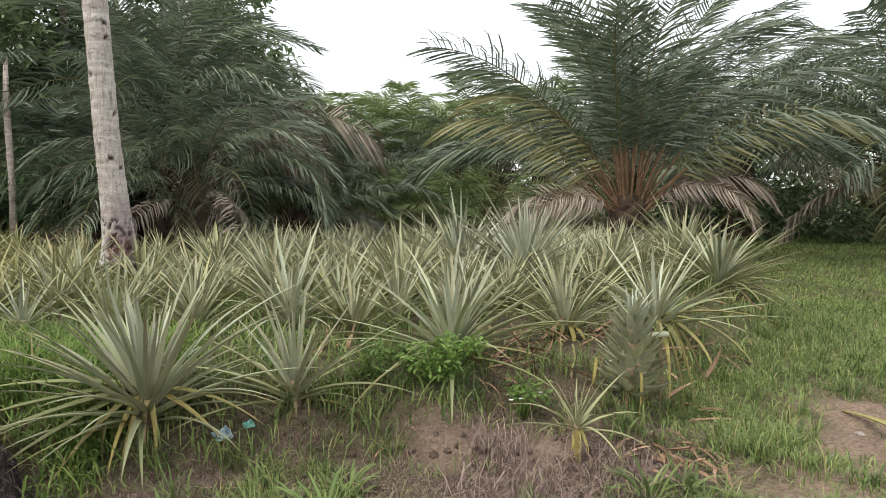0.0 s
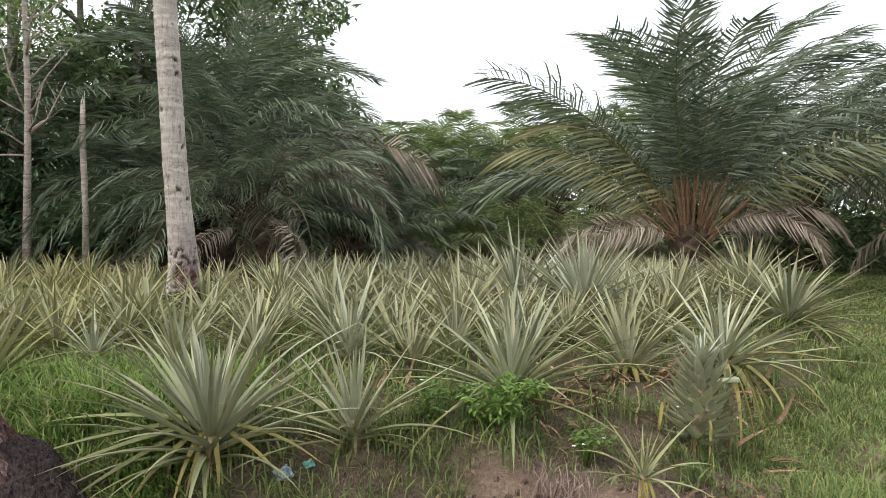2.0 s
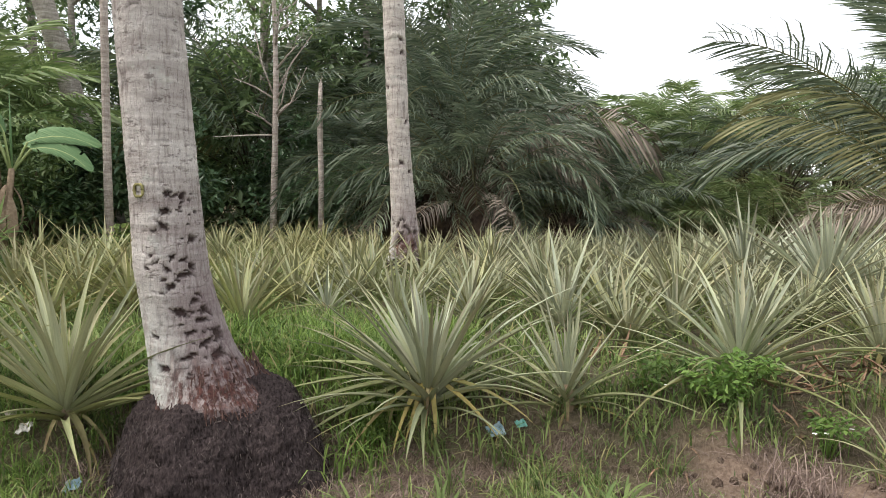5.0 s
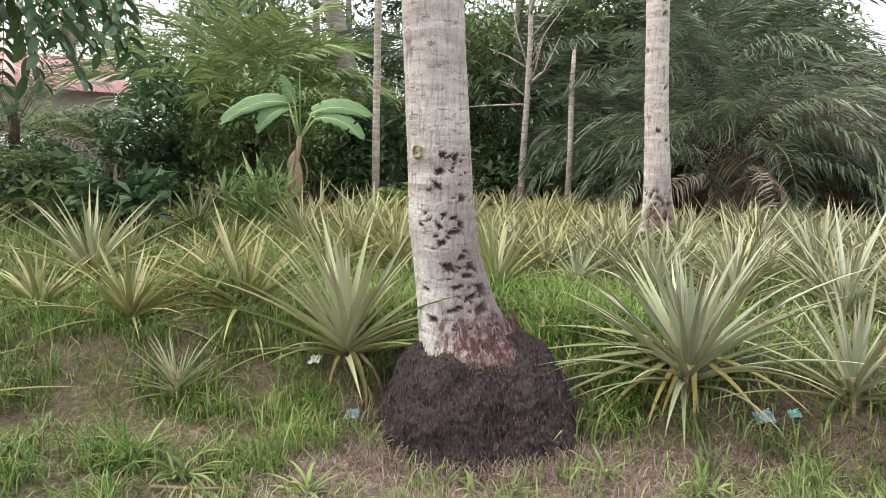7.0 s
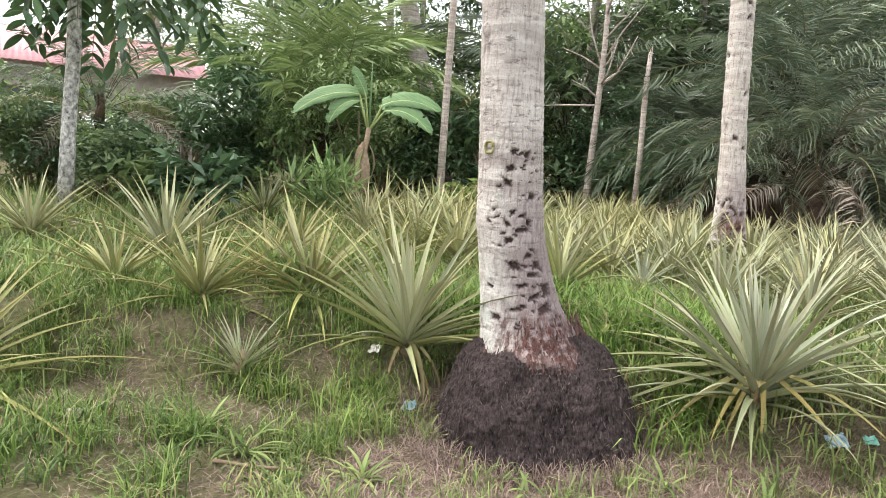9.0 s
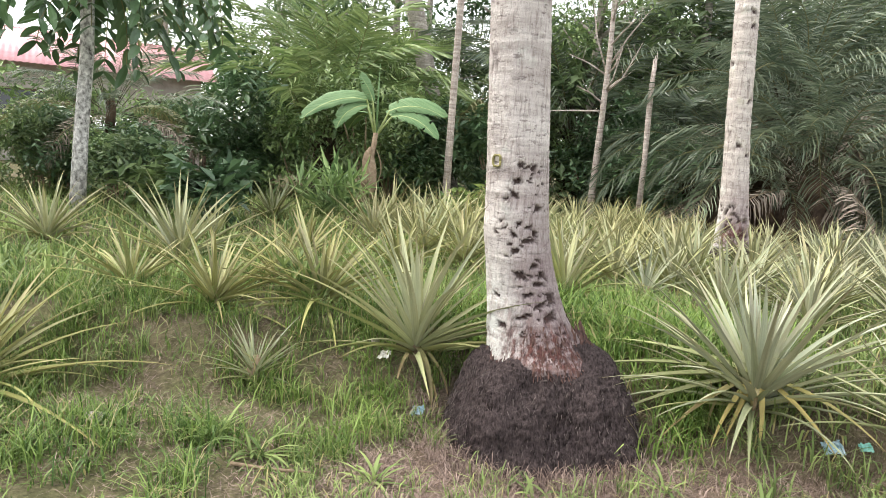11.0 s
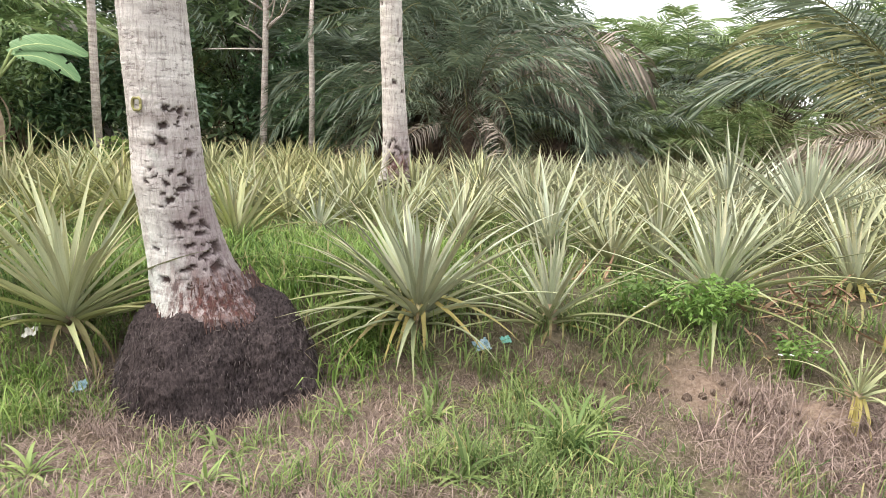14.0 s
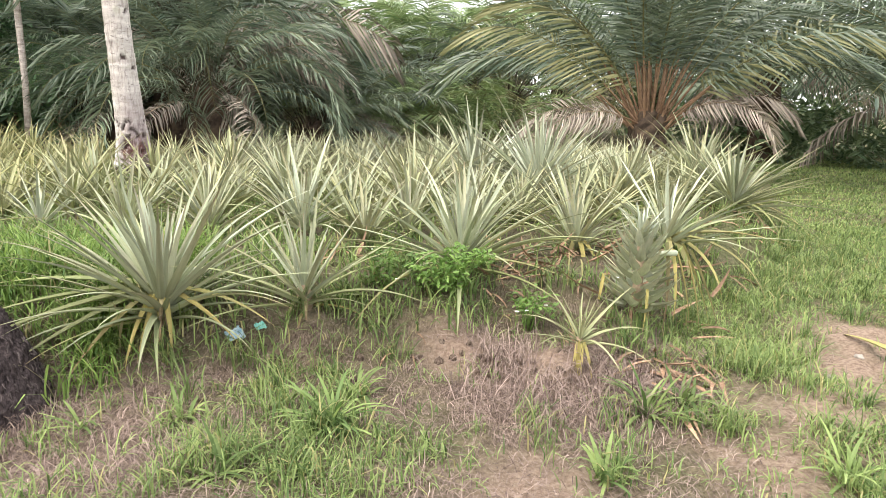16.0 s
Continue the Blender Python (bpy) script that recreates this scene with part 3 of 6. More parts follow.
# ---- coconut trunks ----
def trunk_mesh(name, axis, radius, mat, z_step=0.03, segs=48, seed=0, pits=(), ridge=0.006, flare=None):
    """A ringed palm trunk: axis(z) gives the centre, radius(z, angle) the girth; pits are (angle, z, width, height, depth)."""
    rng = np.random.default_rng(seed)
    zs = np.arange(axis[0][2], axis[-1][2] + 1e-6, z_step)
    az = np.array([p[2] for p in axis])
    cx, cy = np.interp(zs, az, [p[0] for p in axis]), np.interp(zs, az, [p[1] for p in axis])
    ang = np.linspace(0, 2 * math.pi, segs, endpoint=False)
    A, Z = np.meshgrid(ang, zs)
    r = radius(Z, A)
    step = 0.085 + 0.02 * np.sin(Z * 3.1)
    ring = np.mod(Z / step + 0.12 * np.sin(A * 2 + Z * 5) + 0.08 * np.sin(A * 5 + 1), 1.0)
    r = r + ridge * (np.exp(-((ring - 0.5) / 0.13) ** 2) - 0.3)
    r = r + 0.002 * np.sin(A * 9 + 3 * np.sin(Z * 4)) * np.sin(Z * 11 + A) + rng.normal(0, 0.0011, r.shape)
    rot = np.zeros_like(r)
    for a, z, w, h, d in pits:
        da = (np.mod(A - a + math.pi, 2 * math.pi) - math.pi) * r
        dz = Z - z - 0.35 * math.sin(40 * z + 9 * a) * da
        wob = 1 + 0.25 * np.sin(300 * da + 50 * z) * np.sin(280 * dz + 9 * z)
        q = np.maximum(np.abs(da + 0.5 * math.sin(70 * z) * dz) / w, np.abs(dz) / h * (1 + 0.3 * math.sin(90 * z) * np.clip(da / w, -1.5, 1.5))) * wob
        q = q ** 4
        hole = 1 / (1 + q ** 3)
        r = r - d * hole
        rot = np.maximum(rot, hole)
    if flare:
        seam = np.exp(-((ring - 0.86) / 0.035) ** 2) * np.clip(0.3 + np.sin(7 * A + 13 * np.floor(Z / 0.085)) + 0.6 * np.sin(19 * A + 5 * Z), 0, 1)
        r, rot = r - 0.003 * seam, np.maximum(rot, 0.55 * seam)
    verts = np.stack([cx[:, None] + r * np.cos(A), cy[:, None] + r * np.sin(A), Z], -1).reshape(-1, 3)
    n = len(zs)
    i = np.arange(n - 1)[:, None] * segs + np.arange(segs)
    j = np.arange(n - 1)[:, None] * segs + (np.arange(segs) + 1) % segs
    faces = np.stack([i, j, j + segs, i + segs], -1).reshape(-1, 4).tolist()
    faces += [tuple(range(segs))[::-1], tuple(range((n - 1) * segs, n * segs))]
    me = mesh_of(name, verts, faces, mat)
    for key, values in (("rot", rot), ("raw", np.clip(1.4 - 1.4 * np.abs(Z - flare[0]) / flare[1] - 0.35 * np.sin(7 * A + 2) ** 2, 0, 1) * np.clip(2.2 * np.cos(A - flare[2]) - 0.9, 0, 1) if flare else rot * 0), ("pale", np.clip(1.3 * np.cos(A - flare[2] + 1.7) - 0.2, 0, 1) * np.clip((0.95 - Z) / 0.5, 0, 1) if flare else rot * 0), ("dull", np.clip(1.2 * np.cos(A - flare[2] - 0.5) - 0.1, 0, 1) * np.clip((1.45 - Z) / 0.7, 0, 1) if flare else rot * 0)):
        a = me.attributes.new(key, "FLOAT", "POINT")
        a.data.foreach_set("value", values.astype(np.float32).ravel())
    return me


def near_coconut():
    rng = random.Random(4)
    tree = base_at("coconut_palm", pose(-2.35, 2.62, 0.0), "old coconut palm, pitted grey bark above a bulging dark root mass", "coconut palm")
    face = math.atan2(-2.62, 2.18)
    pits = []
    for k in range(44):
        z = 0.45 + 0.85 * rng.random() ** 1.2
        pits.append((face + rng.gauss(0.3, 0.55), z, rng.uniform(0.006, 0.016), rng.uniform(0.003, 0.007), 0.010))
    # beak holes and gouges: how far round, height, half width, half height
    for a, z, w, h in ((0.12, 1.26, 0.014, 0.012), (0.55, 1.25, 0.013, 0.015), (0.0, 1.185, 0.018, 0.014), (-0.08, 1.12, 0.018, 0.013), (0.75, 1.06, 0.02, 0.012), (0.1, 0.985, 0.012, 0.01), (0.4, 0.97, 0.016, 0.008), (0.62, 0.94, 0.014, 0.014),
                       (-0.05, 0.93, 0.012, 0.01), (0.38, 0.905, 0.034, 0.009), (-0.06, 0.855, 0.02, 0.012), (0.5, 0.79, 0.018, 0.009), (0.02, 0.74, 0.024, 0.018), (0.72, 0.745, 0.016, 0.016), (0.55, 0.70, 0.03, 0.009), (0.2, 0.65, 0.022, 0.007),
                       (0.9, 0.63, 0.024, 0.026), (0.48, 0.60, 0.032, 0.009), (0.7, 0.545, 0.034, 0.018), (-0.05, 0.54, 0.03, 0.007), (-0.75, 0.63, 0.018, 0.008), (-0.6, 0.49, 0.026, 0.014)):
        pits.append((face + a, z, w, h, 0.02))

    def girth(z, a):
        base = 0.150 - 0.006 * np.clip(z - 1, 0, 9) + 0.014 * np.exp(-(z - 0.8) / 0.35)
        skirt = 0.085 * np.exp(-np.clip(z - 0.33, 0, 9) / 0.13) * (1 + 0.85 * np.cos(a - face - 1.4))
        return np.maximum(base + skirt, 0.05)

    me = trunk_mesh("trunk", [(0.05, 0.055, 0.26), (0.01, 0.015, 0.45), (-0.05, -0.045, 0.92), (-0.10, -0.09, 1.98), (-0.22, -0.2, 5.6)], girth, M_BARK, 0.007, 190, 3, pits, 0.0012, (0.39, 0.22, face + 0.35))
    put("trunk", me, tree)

    ring = [(0.024 * math.cos(a), 0.0, 0.03 * math.sin(a) + 0.004 * math.sin(3 * a)) for a in np.linspace(0, 2 * math.pi, 13)]
    v, f = tube(ring, [0.006] * 13, 6, rng, 0.3)
    away = face - 0.68
    put("knot", mesh_of("knot", v, f, M_KNOT), tree, pose(-0.066 + 0.157 * math.cos(away), -0.06 + 0.157 * math.sin(away), 1.275, 0, 0, math.degrees(away) + 90), "yellow-green mossy knot in the bark")

    def squared(a):
        return 0.92 * (math.cos(a - face) ** 4 + math.sin(a - face) ** 4) ** -0.25

    # the root mass: a lumpy mound with sloping sides and a rounded shoulder
    segs, rows = 280, 96
    verts, faces = [], []
    outline = [(0.0, 0.60), (0.12, 0.55), (0.25, 0.495), (0.4, 0.452), (0.55, 0.415), (0.68, 0.38), (0.78, 0.335), (0.88, 0.27), (1.0, 0.19)]
    heights = [-0.24, -0.12, -0.01, 0.12, 0.22, 0.285, 0.325, 0.365, 0.43]
    for i in range(rows + 1):
        u = i / rows
        for k in range(segs):
            a = 2 * math.pi * k / segs
            r = float(np.interp(u, [q[0] for q in outline], [q[1] for q in outline])) * squared(a) * (1 + 0.03 * math.sin(2 * a + 0.6) + 0.03 * math.sin(5 * a + 1))
            z = float(np.interp(u, [q[0] for q in outline], heights))
            p = Vector((r * math.cos(a), r * math.sin(a), z))
            lump = noise.noise(p * 6) * 0.045 + noise.noise(p * 20 + Vector((5, 0, 0))) * 0.013 + noise.noise(Vector((p.x * 55, p.y * 55, p.z * 30))) * 0.011 + noise.noise(Vector((p.x * 110, p.y * 110, p.z * 60))) * 0.009
            out = Vector((math.cos(a), math.sin(a), 0.9 if u > 0.6 else 0.2)).normalized()
            verts.append(p + out * lump)
    for i in range(rows):
        for k in range(segs):
            a, b2 = i * segs + k, i * segs + (k + 1) % segs
            faces.append((a, b2, b2 + segs, a + segs))
    faces.append(tuple(range(rows * segs, (rows + 1) * segs)))
    roots = put("root_mass", mesh_of("root_mass", verts, faces, M_ROOT), tree, pose(0.095, 0.10, -0.01), "dark matted coconut roots")
    # loose rootlets hanging over it
    pieces = []
    for k in range(3600):
        a, u = rng.uniform(0, 2 * math.pi), rng.random()
        u = u ** 4.5 if k % 4 else u
        z = -0.15 + 0.49 * u
        r = (float(np.interp(z, heights, [q[1] for q in outline])) + 0.012) * squared(a) * (1 + 0.03 * math.sin(2 * a + 0.6) + 0.03 * math.sin(5 * a + 1))
        p = Vector((r * math.cos(a), r * math.sin(a), z))
        d = Vector((math.cos(a) * 0.3 + rng.gauss(0, 0.35), math.sin(a) * 0.3 + rng.gauss(0, 0.35), -0.9 + rng.gauss(0, 0.3))).normalized()
        l2, w = rng.uniform(0.008, 0.03) * (1.8 if u < 0.15 else 1.0), rng.uniform(0.001, 0.0032)
        side = d.cross(Vector((math.cos(a), math.sin(a), 0))).normalized() * w
        out = Vector((math.cos(a), math.sin(a), 0)) * w
        q = p + d * l2
        pieces.append(([p - side, p + side, p + out * 2, q - side * 0.4, q + side * 0.4, q + out], [(0, 1, 4, 3), (1, 2, 5, 4), (2, 0, 3, 5)]))
    v, f = joined(*pieces)
    shreds = []
    for k in range(900):
        a, z = rng.uniform(0, 2 * math.pi), 0.30 + 0.22 * rng.random() ** 1.5
        r = float(girth(np.array(z), np.array(a))) + 0.004
        p = Vector((0.04 + r * math.cos(a), 0.045 + r * math.sin(a), z))
        d = Vector((math.cos(a) * 0.4 + rng.gauss(0, 0.25), math.sin(a) * 0.4 + rng.gauss(0, 0.25), -1)).normalized()
        w = rng.uniform(0.002, 0.006)
        side, out = Vector((-math.sin(a), math.cos(a), 0)) * w, Vector((math.cos(a), math.sin(a), 0.2)) * w
        q = p + d * rng.uniform(0.015, 0.05)
        shreds.append(([p - side, p + side, p + out, q - side * 0.4, q + side * 0.4, q + out], [(0, 1, 4, 3), (1, 2, 5, 4), (2, 0, 3, 5)]))
    sv, sf = joined(*shreds)
    tagged(put("bark_fringe", mesh_of("bark_fringe", sv, sf, M_SHRED, False), tree, None, "frayed reddish-brown bark fibre"), kind="stuff")
    tagged(put("root_fringe", mesh_of("root_fringe", v, f, M_ROOT_TIP, False), tree, pose(0.095, 0.10, -0.01)), kind="stuff")


near_coconut()


def far_coconut():
    tree = base_at("coconut_palm", pose(-3.68, 7.88, 0), "slim pale coconut palm trunk standing among pineapple plants", "coconut palm")
    rng = random.Random(8)
    face = math.atan2(-7.88, 3.68)
    pits = [(face + a, z, 0.03, 0.022, 0.03) for a, z in ((0.75, 2.93), (0.7, 3.08), (0.95, 2.12), (1.0, 1.52), (-1.1, 2.52), (0.1, 1.62))]
    pits += [(face + rng.gauss(0, 0.7), rng.uniform(0.4, 0.95), rng.uniform(0.012, 0.03), rng.uniform(0.012, 0.025), 0.025) for k in range(34)]

    def girth(z, a):
        return 0.128 + 0.018 * np.exp(-np.clip(z - 1.0, 0, 9) / 0.8) + 0.085 * np.exp(-np.clip(z - 0.45, 0, 9) / 0.28)

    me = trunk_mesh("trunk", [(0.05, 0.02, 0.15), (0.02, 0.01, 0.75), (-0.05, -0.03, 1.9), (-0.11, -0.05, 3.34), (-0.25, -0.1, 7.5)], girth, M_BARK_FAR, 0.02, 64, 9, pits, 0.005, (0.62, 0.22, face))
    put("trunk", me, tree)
    v, f = tube([(0.05, 0.02, 0.1), (0.05, 0.02, 0.3), (0.04, 0.02, 0.42), (0.03, 0.02, 0.5)], [0.30, 0.27, 0.245, 0.2], 40, rng, 0.07)
    put("root_collar", mesh_of("root_collar", v, f, M_ROOT), tree)


far_coconut()


def simple_trunk(name, label, category, x, y, points, radii, mat, group=""):
    tree = base_at(name, pose(x, y, land_z(x, y) - 0.05), label, category, group)
    v, f = tube(points, radii, 14, random.Random(int(abs(x) * 100)), 0.05)
    put("trunk", mesh_of("trunk", v, f, mat), tree)
    return tree


# ---- palms ----
def frond_mesh(length, arch, seed, leaflet=0.85, pairs=70, bare=0.2, rise=0.35, ragged=0.12, mats=None, width=0.029):
    """One feather leaf along +x: a bending rachis with two rows of drooping leaflets."""
    rng = random.Random(seed)
    verts, faces, slots = [], [], []
    steps = 26
    pts, dirs = [Vector((0, 0, 0))], []
    for i in range(steps):
        s = (i + 0.5) / steps
        a = -radians(arch) * s ** 1.9
        d = Vector((math.cos(a), 0.10 * math.sin(s * 2 + seed), math.sin(a))).normalized()
        dirs.append(d)
        pts.append(pts[-1] + d * (length / steps))
    girth = [length * (0.0034 * (1 - i / steps) ** 0.8 + 0.0008 + 0.0012 * max(0, 1 - i / steps / bare)) for i in range(steps + 1)]
    v, f = tube(pts, girth, 5)
    verts += v
    faces += f
    slots += [2 if k // 5 < bare * steps else 1 for k in range(len(f))]
    for i in range(pairs):
        s = bare + (1 - bare) * (i + rng.uniform(-0.3, 0.3)) / pairs
        s = min(0.995, max(bare, s))
        k = s * steps
        j = min(int(k), steps - 1)
        p, d = pts[j].lerp(pts[j + 1], k - j), dirs[j]
        q = (s - bare) / (1 - bare)
        size = leaflet * (0.35 + 1.0 * math.sin(math.pi * min(1, 0.12 + 0.82 * q)) ** 0.8 * 0.65) * rng.uniform(1 - ragged, 1 + ragged)
        up = Vector((0, 1, 0)).cross(d) * -1
        for sgn in (-1, 1):
            if rng.random() < ragged * 0.25:
                continue
            out = (Vector((0, sgn, 0)) + d * (0.38 + 0.75 * q * q) + up * (rise * rng.uniform(-0.7, 1.6))).normalized()
            fall = rng.uniform(0.35, 1.6) * (1 - 0.3 * q)
            b2 = p + out * size * 0.4
            c = b2 + (out + Vector((0, 0, -fall))).normalized() * size * 0.34
            e = c + (out * 0.6 + Vector((0, 0, -fall * 1.9))).normalized() * size * 0.26
            flat = out.cross(Vector((rng.uniform(-0.4, 0.4), rng.uniform(-0.4, 0.4), 1)))
            flat = (flat.normalized() + Vector((0, 0, rng.uniform(-0.7, 0.7)))).normalized() * width * 0.5
            o = len(verts)
            verts += [p - flat * 0.5, p + flat * 0.5, b2 - flat, b2 + flat, c - flat * 0.7, c + flat * 0.7, e]
            faces += [(o, o + 1, o + 3, o + 2), (o + 2, o + 3, o + 5, o + 4), (o + 4, o + 5, o + 6)]
            slots += [0, 0, 0]
    me = mesh_of("frond", verts, faces, (mats or [M_PALM, M_RACHIS]) + [M_PETIOLE], False, None, slots)
    me["arch"] = arch
    return me


FRONDS = [frond_mesh(4.6, arch, 20 + k, 0.84, 56, 0.25, rise, 0.22, None, 0.032) for k, (arch, rise) in enumerate(((52, 0.4), (70, 0.3), (88, 0.35), (104, 0.25), (120, 0.3), (138, 0.2)))]
FRONDS_DEAD = [frond_mesh(3.6, 95 + 12 * k, 50 + k, 0.85, 52, 0.2, -0.1, 0.25, [M_PALM_DEAD, M_STEM_DRY], 0.034) for k in range(3)]
FRONDS_OLD = [frond_mesh(4.2, 96, 60 + k, 0.95, 46, 0.2, 0.1, 0.2, [M_PALM_OLD, M_RACHIS], 0.042) for k in range(2)]
FRONDS_LIGHT = [frond_mesh(4.0, arch, 70 + k, 0.85, 50, 0.2, 0.3, 0.15, [M_PALM_LIGHT, M_RACHIS], 0.042) for k, arch in enumerate((45, 65, 90))]


def palm(x, y, crown, n, size, seed, label, kinds=None, dead=3, old=1, low=12, category="oil palm", steep=78, trunk_r=0.30, petiole=None, extra=(), vase=False, cleared=None):
    """A feather palm: trunk, then fronds from upright in the heart to low at the skirt; cleared is a side (degrees, half width) where only steep fronds are left."""
    rng = random.Random(seed)
    g = land_z(x, y)
    tree = base_at("oil_palm" if category == "oil palm" else "palm", pose(x, y, g), label, category)
    pts = [(rng.uniform(-0.03, 0.03), rng.uniform(-0.03, 0.03), z) for z in np.linspace(-0.1, max(crown - g, 0.3), 9)]
    v, f = tube(pts, [trunk_r * (1.15 - 0.2 * i / 8) for i in range(9)], 16, rng, 0.14)
    put("trunk", mesh_of("trunk", v, f, M_TRUNK_DARK, False), tree)
    turn = rng.uniform(0, 360)
    kinds = kinds or FRONDS
    for i in range(n):
        u = (i + 0.5) / n
        az, elev = turn + i * 137.5 + rng.uniform(-12, 12), steep - (steep - low) * u ** 0.95 + rng.uniform(-6, 6)
        want = (60 + 0.85 * (90 - elev) if vase else 45 + 0.45 * elev) + rng.uniform(-14, 14)
        if cleared and elev < 62 and abs((az - cleared[0] + 180) % 360 - 180) < cleared[1]:
            continue
        me = min(kinds, key=lambda m: abs(m["arch"] - want))
        if i >= n - dead - old:
            me = FRONDS_OLD[i % 2] if i < n - dead else FRONDS_DEAD[i % 3]
            elev -= 14 if i >= n - dead else 0
        s = size * rng.uniform(0.88, 1.1) * (0.85 + 0.2 * u)
        put("frond", me, tree, pose(0, 0, max(crown - g, 0.3) - 0.25 * u, 0, 0, az) @ pose(0.1 + 0.16 * u, 0, 0, rng.uniform(-45, 45), -elev, 0) @ Matrix.Scale(s, 4))
    # palms without a petiole fan get stalks darkened by painted shade
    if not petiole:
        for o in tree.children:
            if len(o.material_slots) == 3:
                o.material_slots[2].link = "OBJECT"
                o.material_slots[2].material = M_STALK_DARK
    for az, elev, roll, s, me in extra:
        put("frond", me, tree, pose(0, 0, crown - g - 0.1, 0, 0, az) @ pose(0.2, 0, 0, roll, -elev, 0) @ Matrix.Scale(s, 4))
    if petiole:
        for i in range(petiole):
            a, e = rng.uniform(0, 2 * math.pi), radians(rng.uniform(58, 84))
            tip = Vector((math.cos(a) * math.cos(e), math.sin(a) * math.cos(e), math.sin(e))) * rng.uniform(0.9, 1.5)
            v, f = tube([(0, 0, 0), tip * 0.5, tip + Vector((tip.x * 0.15, tip.y * 0.15, 0))], [0.020, 0.014, 0.010], 6)
            put("petiole", mesh_of("petiole", v, f, M_PETIOLE), tree, pose(math.cos(a) * 0.15, math.sin(a) * 0.15, crown - g - 0.15))
    return tree


palm(3.35, 12.6, 1.05, 52, 0.98, 11, "large oil palm with arching dark fronds and reddish leaf bases", dead=0, old=0, low=38, steep=96, petiole=6, vase=True, cleared=(-105, 55),
     extra=((-168, 44, -45, 1.0, FRONDS_OLD[0]), (-18, 48, 42, 1.06, FRONDS_OLD[1]), (-160, 60, -40, 0.9, FRONDS_OLD[1]), (-150, 20, -30, 0.7, FRONDS_DEAD[1]), (-175, 8, -30, 0.8, FRONDS_DEAD[2]), (-35, 30, 35, 0.72, FRONDS_DEAD[1]), (-50, 30, 20, 0.65, FRONDS_DEAD[2]), (-160, 20, -40, 0.7, FRONDS_DEAD[0])))
palm(-5.2, 13.1, 2.4, 66, 0.78, 12, "dense dark oil palm behind the pineapple field, brown lower fronds", dead=3, old=0, low=14, steep=88, trunk_r=0.4, vase=True, cleared=(-150, 40),
     extra=((240, -6, -40, 0.62, FRONDS_DEAD[0]), (262, -14, -30, 0.7, FRONDS_DEAD[2]), (-30, 8, 40, 1.0, FRONDS_DEAD[1]), (-18, 2, 45, 1.0, FRONDS_DEAD[2]), (-8, 16, 45, 1.25, FRONDS_DEAD[0]), (4, 6, 45, 1.15, FRONDS_DEAD[1]), (-60, -10, 0, 0.7, FRONDS_DEAD[2])))
palm(-4.1, 11.7, 1.4, 48, 0.6, 47, "young dark oil palm in the shade of a larger one", dead=3, old=0, low=8, vase=True)
palm(-5.9, 12.4, 1.2, 44, 0.58, 49, "bushy young oil palm before the darker palms", dead=3, old=0, low=8, vase=True)
palm(-2.9, 13.6, 0.8, 36, 0.45, 50, "dark oil palm at the edge of the palm row", dead=3, old=0, low=6, vase=True)
palm(-7.0, 13.4, 1.2, 34, 0.62, 48, "young oil palm with hanging brown fronds", dead=7, old=0, low=4)
palm(-8.3, 15.6, 2.0, 46, 0.95, 13, "dark oil palm crowded by its neighbours", dead=6, old=0, low=8, vase=True)
palm(-2.6, 14.8, 1.2, 34, 0.55, 14, "low oil palm with drooping dry skirt", dead=6, old=2, low=0, steep=66)
palm(10.4, 15.2, 2.0, 60, 1.15, 15, "big oil palm at the end of the lawn", dead=3, old=1, low=4)
palm(7.4, 17.5, 2.2, 48, 0.9, 16, "oil palm behind the lawn", dead=3, old=1)
palm(1.2, 17.5, 1.4, 34, 0.74, 17, "oil palm with yellowing fronds in the second row", dead=2, old=6)
for k, (x, y, c, s) in enumerate(((-3.9, 19.0, 2.2, 0.8), (-2.3, 20.0, 2.3, 0.86), (-0.9, 19.0, 2.1, 0.82), (0.6, 21.5, 2.6, 0.9), (-5.6, 22.5, 1.9, 0.9), (3.0, 21.0, 2.4, 1.0), (5.2, 20.0, 2.2, 0.95), (13.5, 22.0, 2.0, 1.0), (-1.7, 16.6, 0.7, 0.58), (0.1, 17.0, 0.7, 0.58), (-3.2, 17.0, 1.0, 0.62), (-2.4, 15.4, 0.4, 0.45), (0.9, 15.2, 0.4, 0.5))):
    palm(x, y, c, 28, s, 30 + k, "lighter green oil palm in the back rows", FRONDS_LIGHT, dead=3, old=3, low=0, steep=70)
palm(-12.2, 8.0, 1.4, 46, 0.86, 18, "lush green palm behind the banana plant", FRONDS_LIGHT, dead=0, old=0, low=40, vase=True, category="palm", steep=92, trunk_r=0.22)
palm(-13.2, 10.2, 2.2, 22, 0.8, 19, "bright green palm with yellow leaf stalks", FRONDS_LIGHT, dead=0, old=3, low=15, category="palm", trunk_r=0.2)
palm(-11.3, 3.6, 1.75, 22, 0.34, 20, "shaggy palm beside the house", FRONDS, dead=4, old=2, low=0, category="palm", trunk_r=0.07)
palm(-9.4, 12.6, 1.8, 24, 0.95, 21, "dark palm among the bushes", FRONDS, dead=2, old=1, low=24)


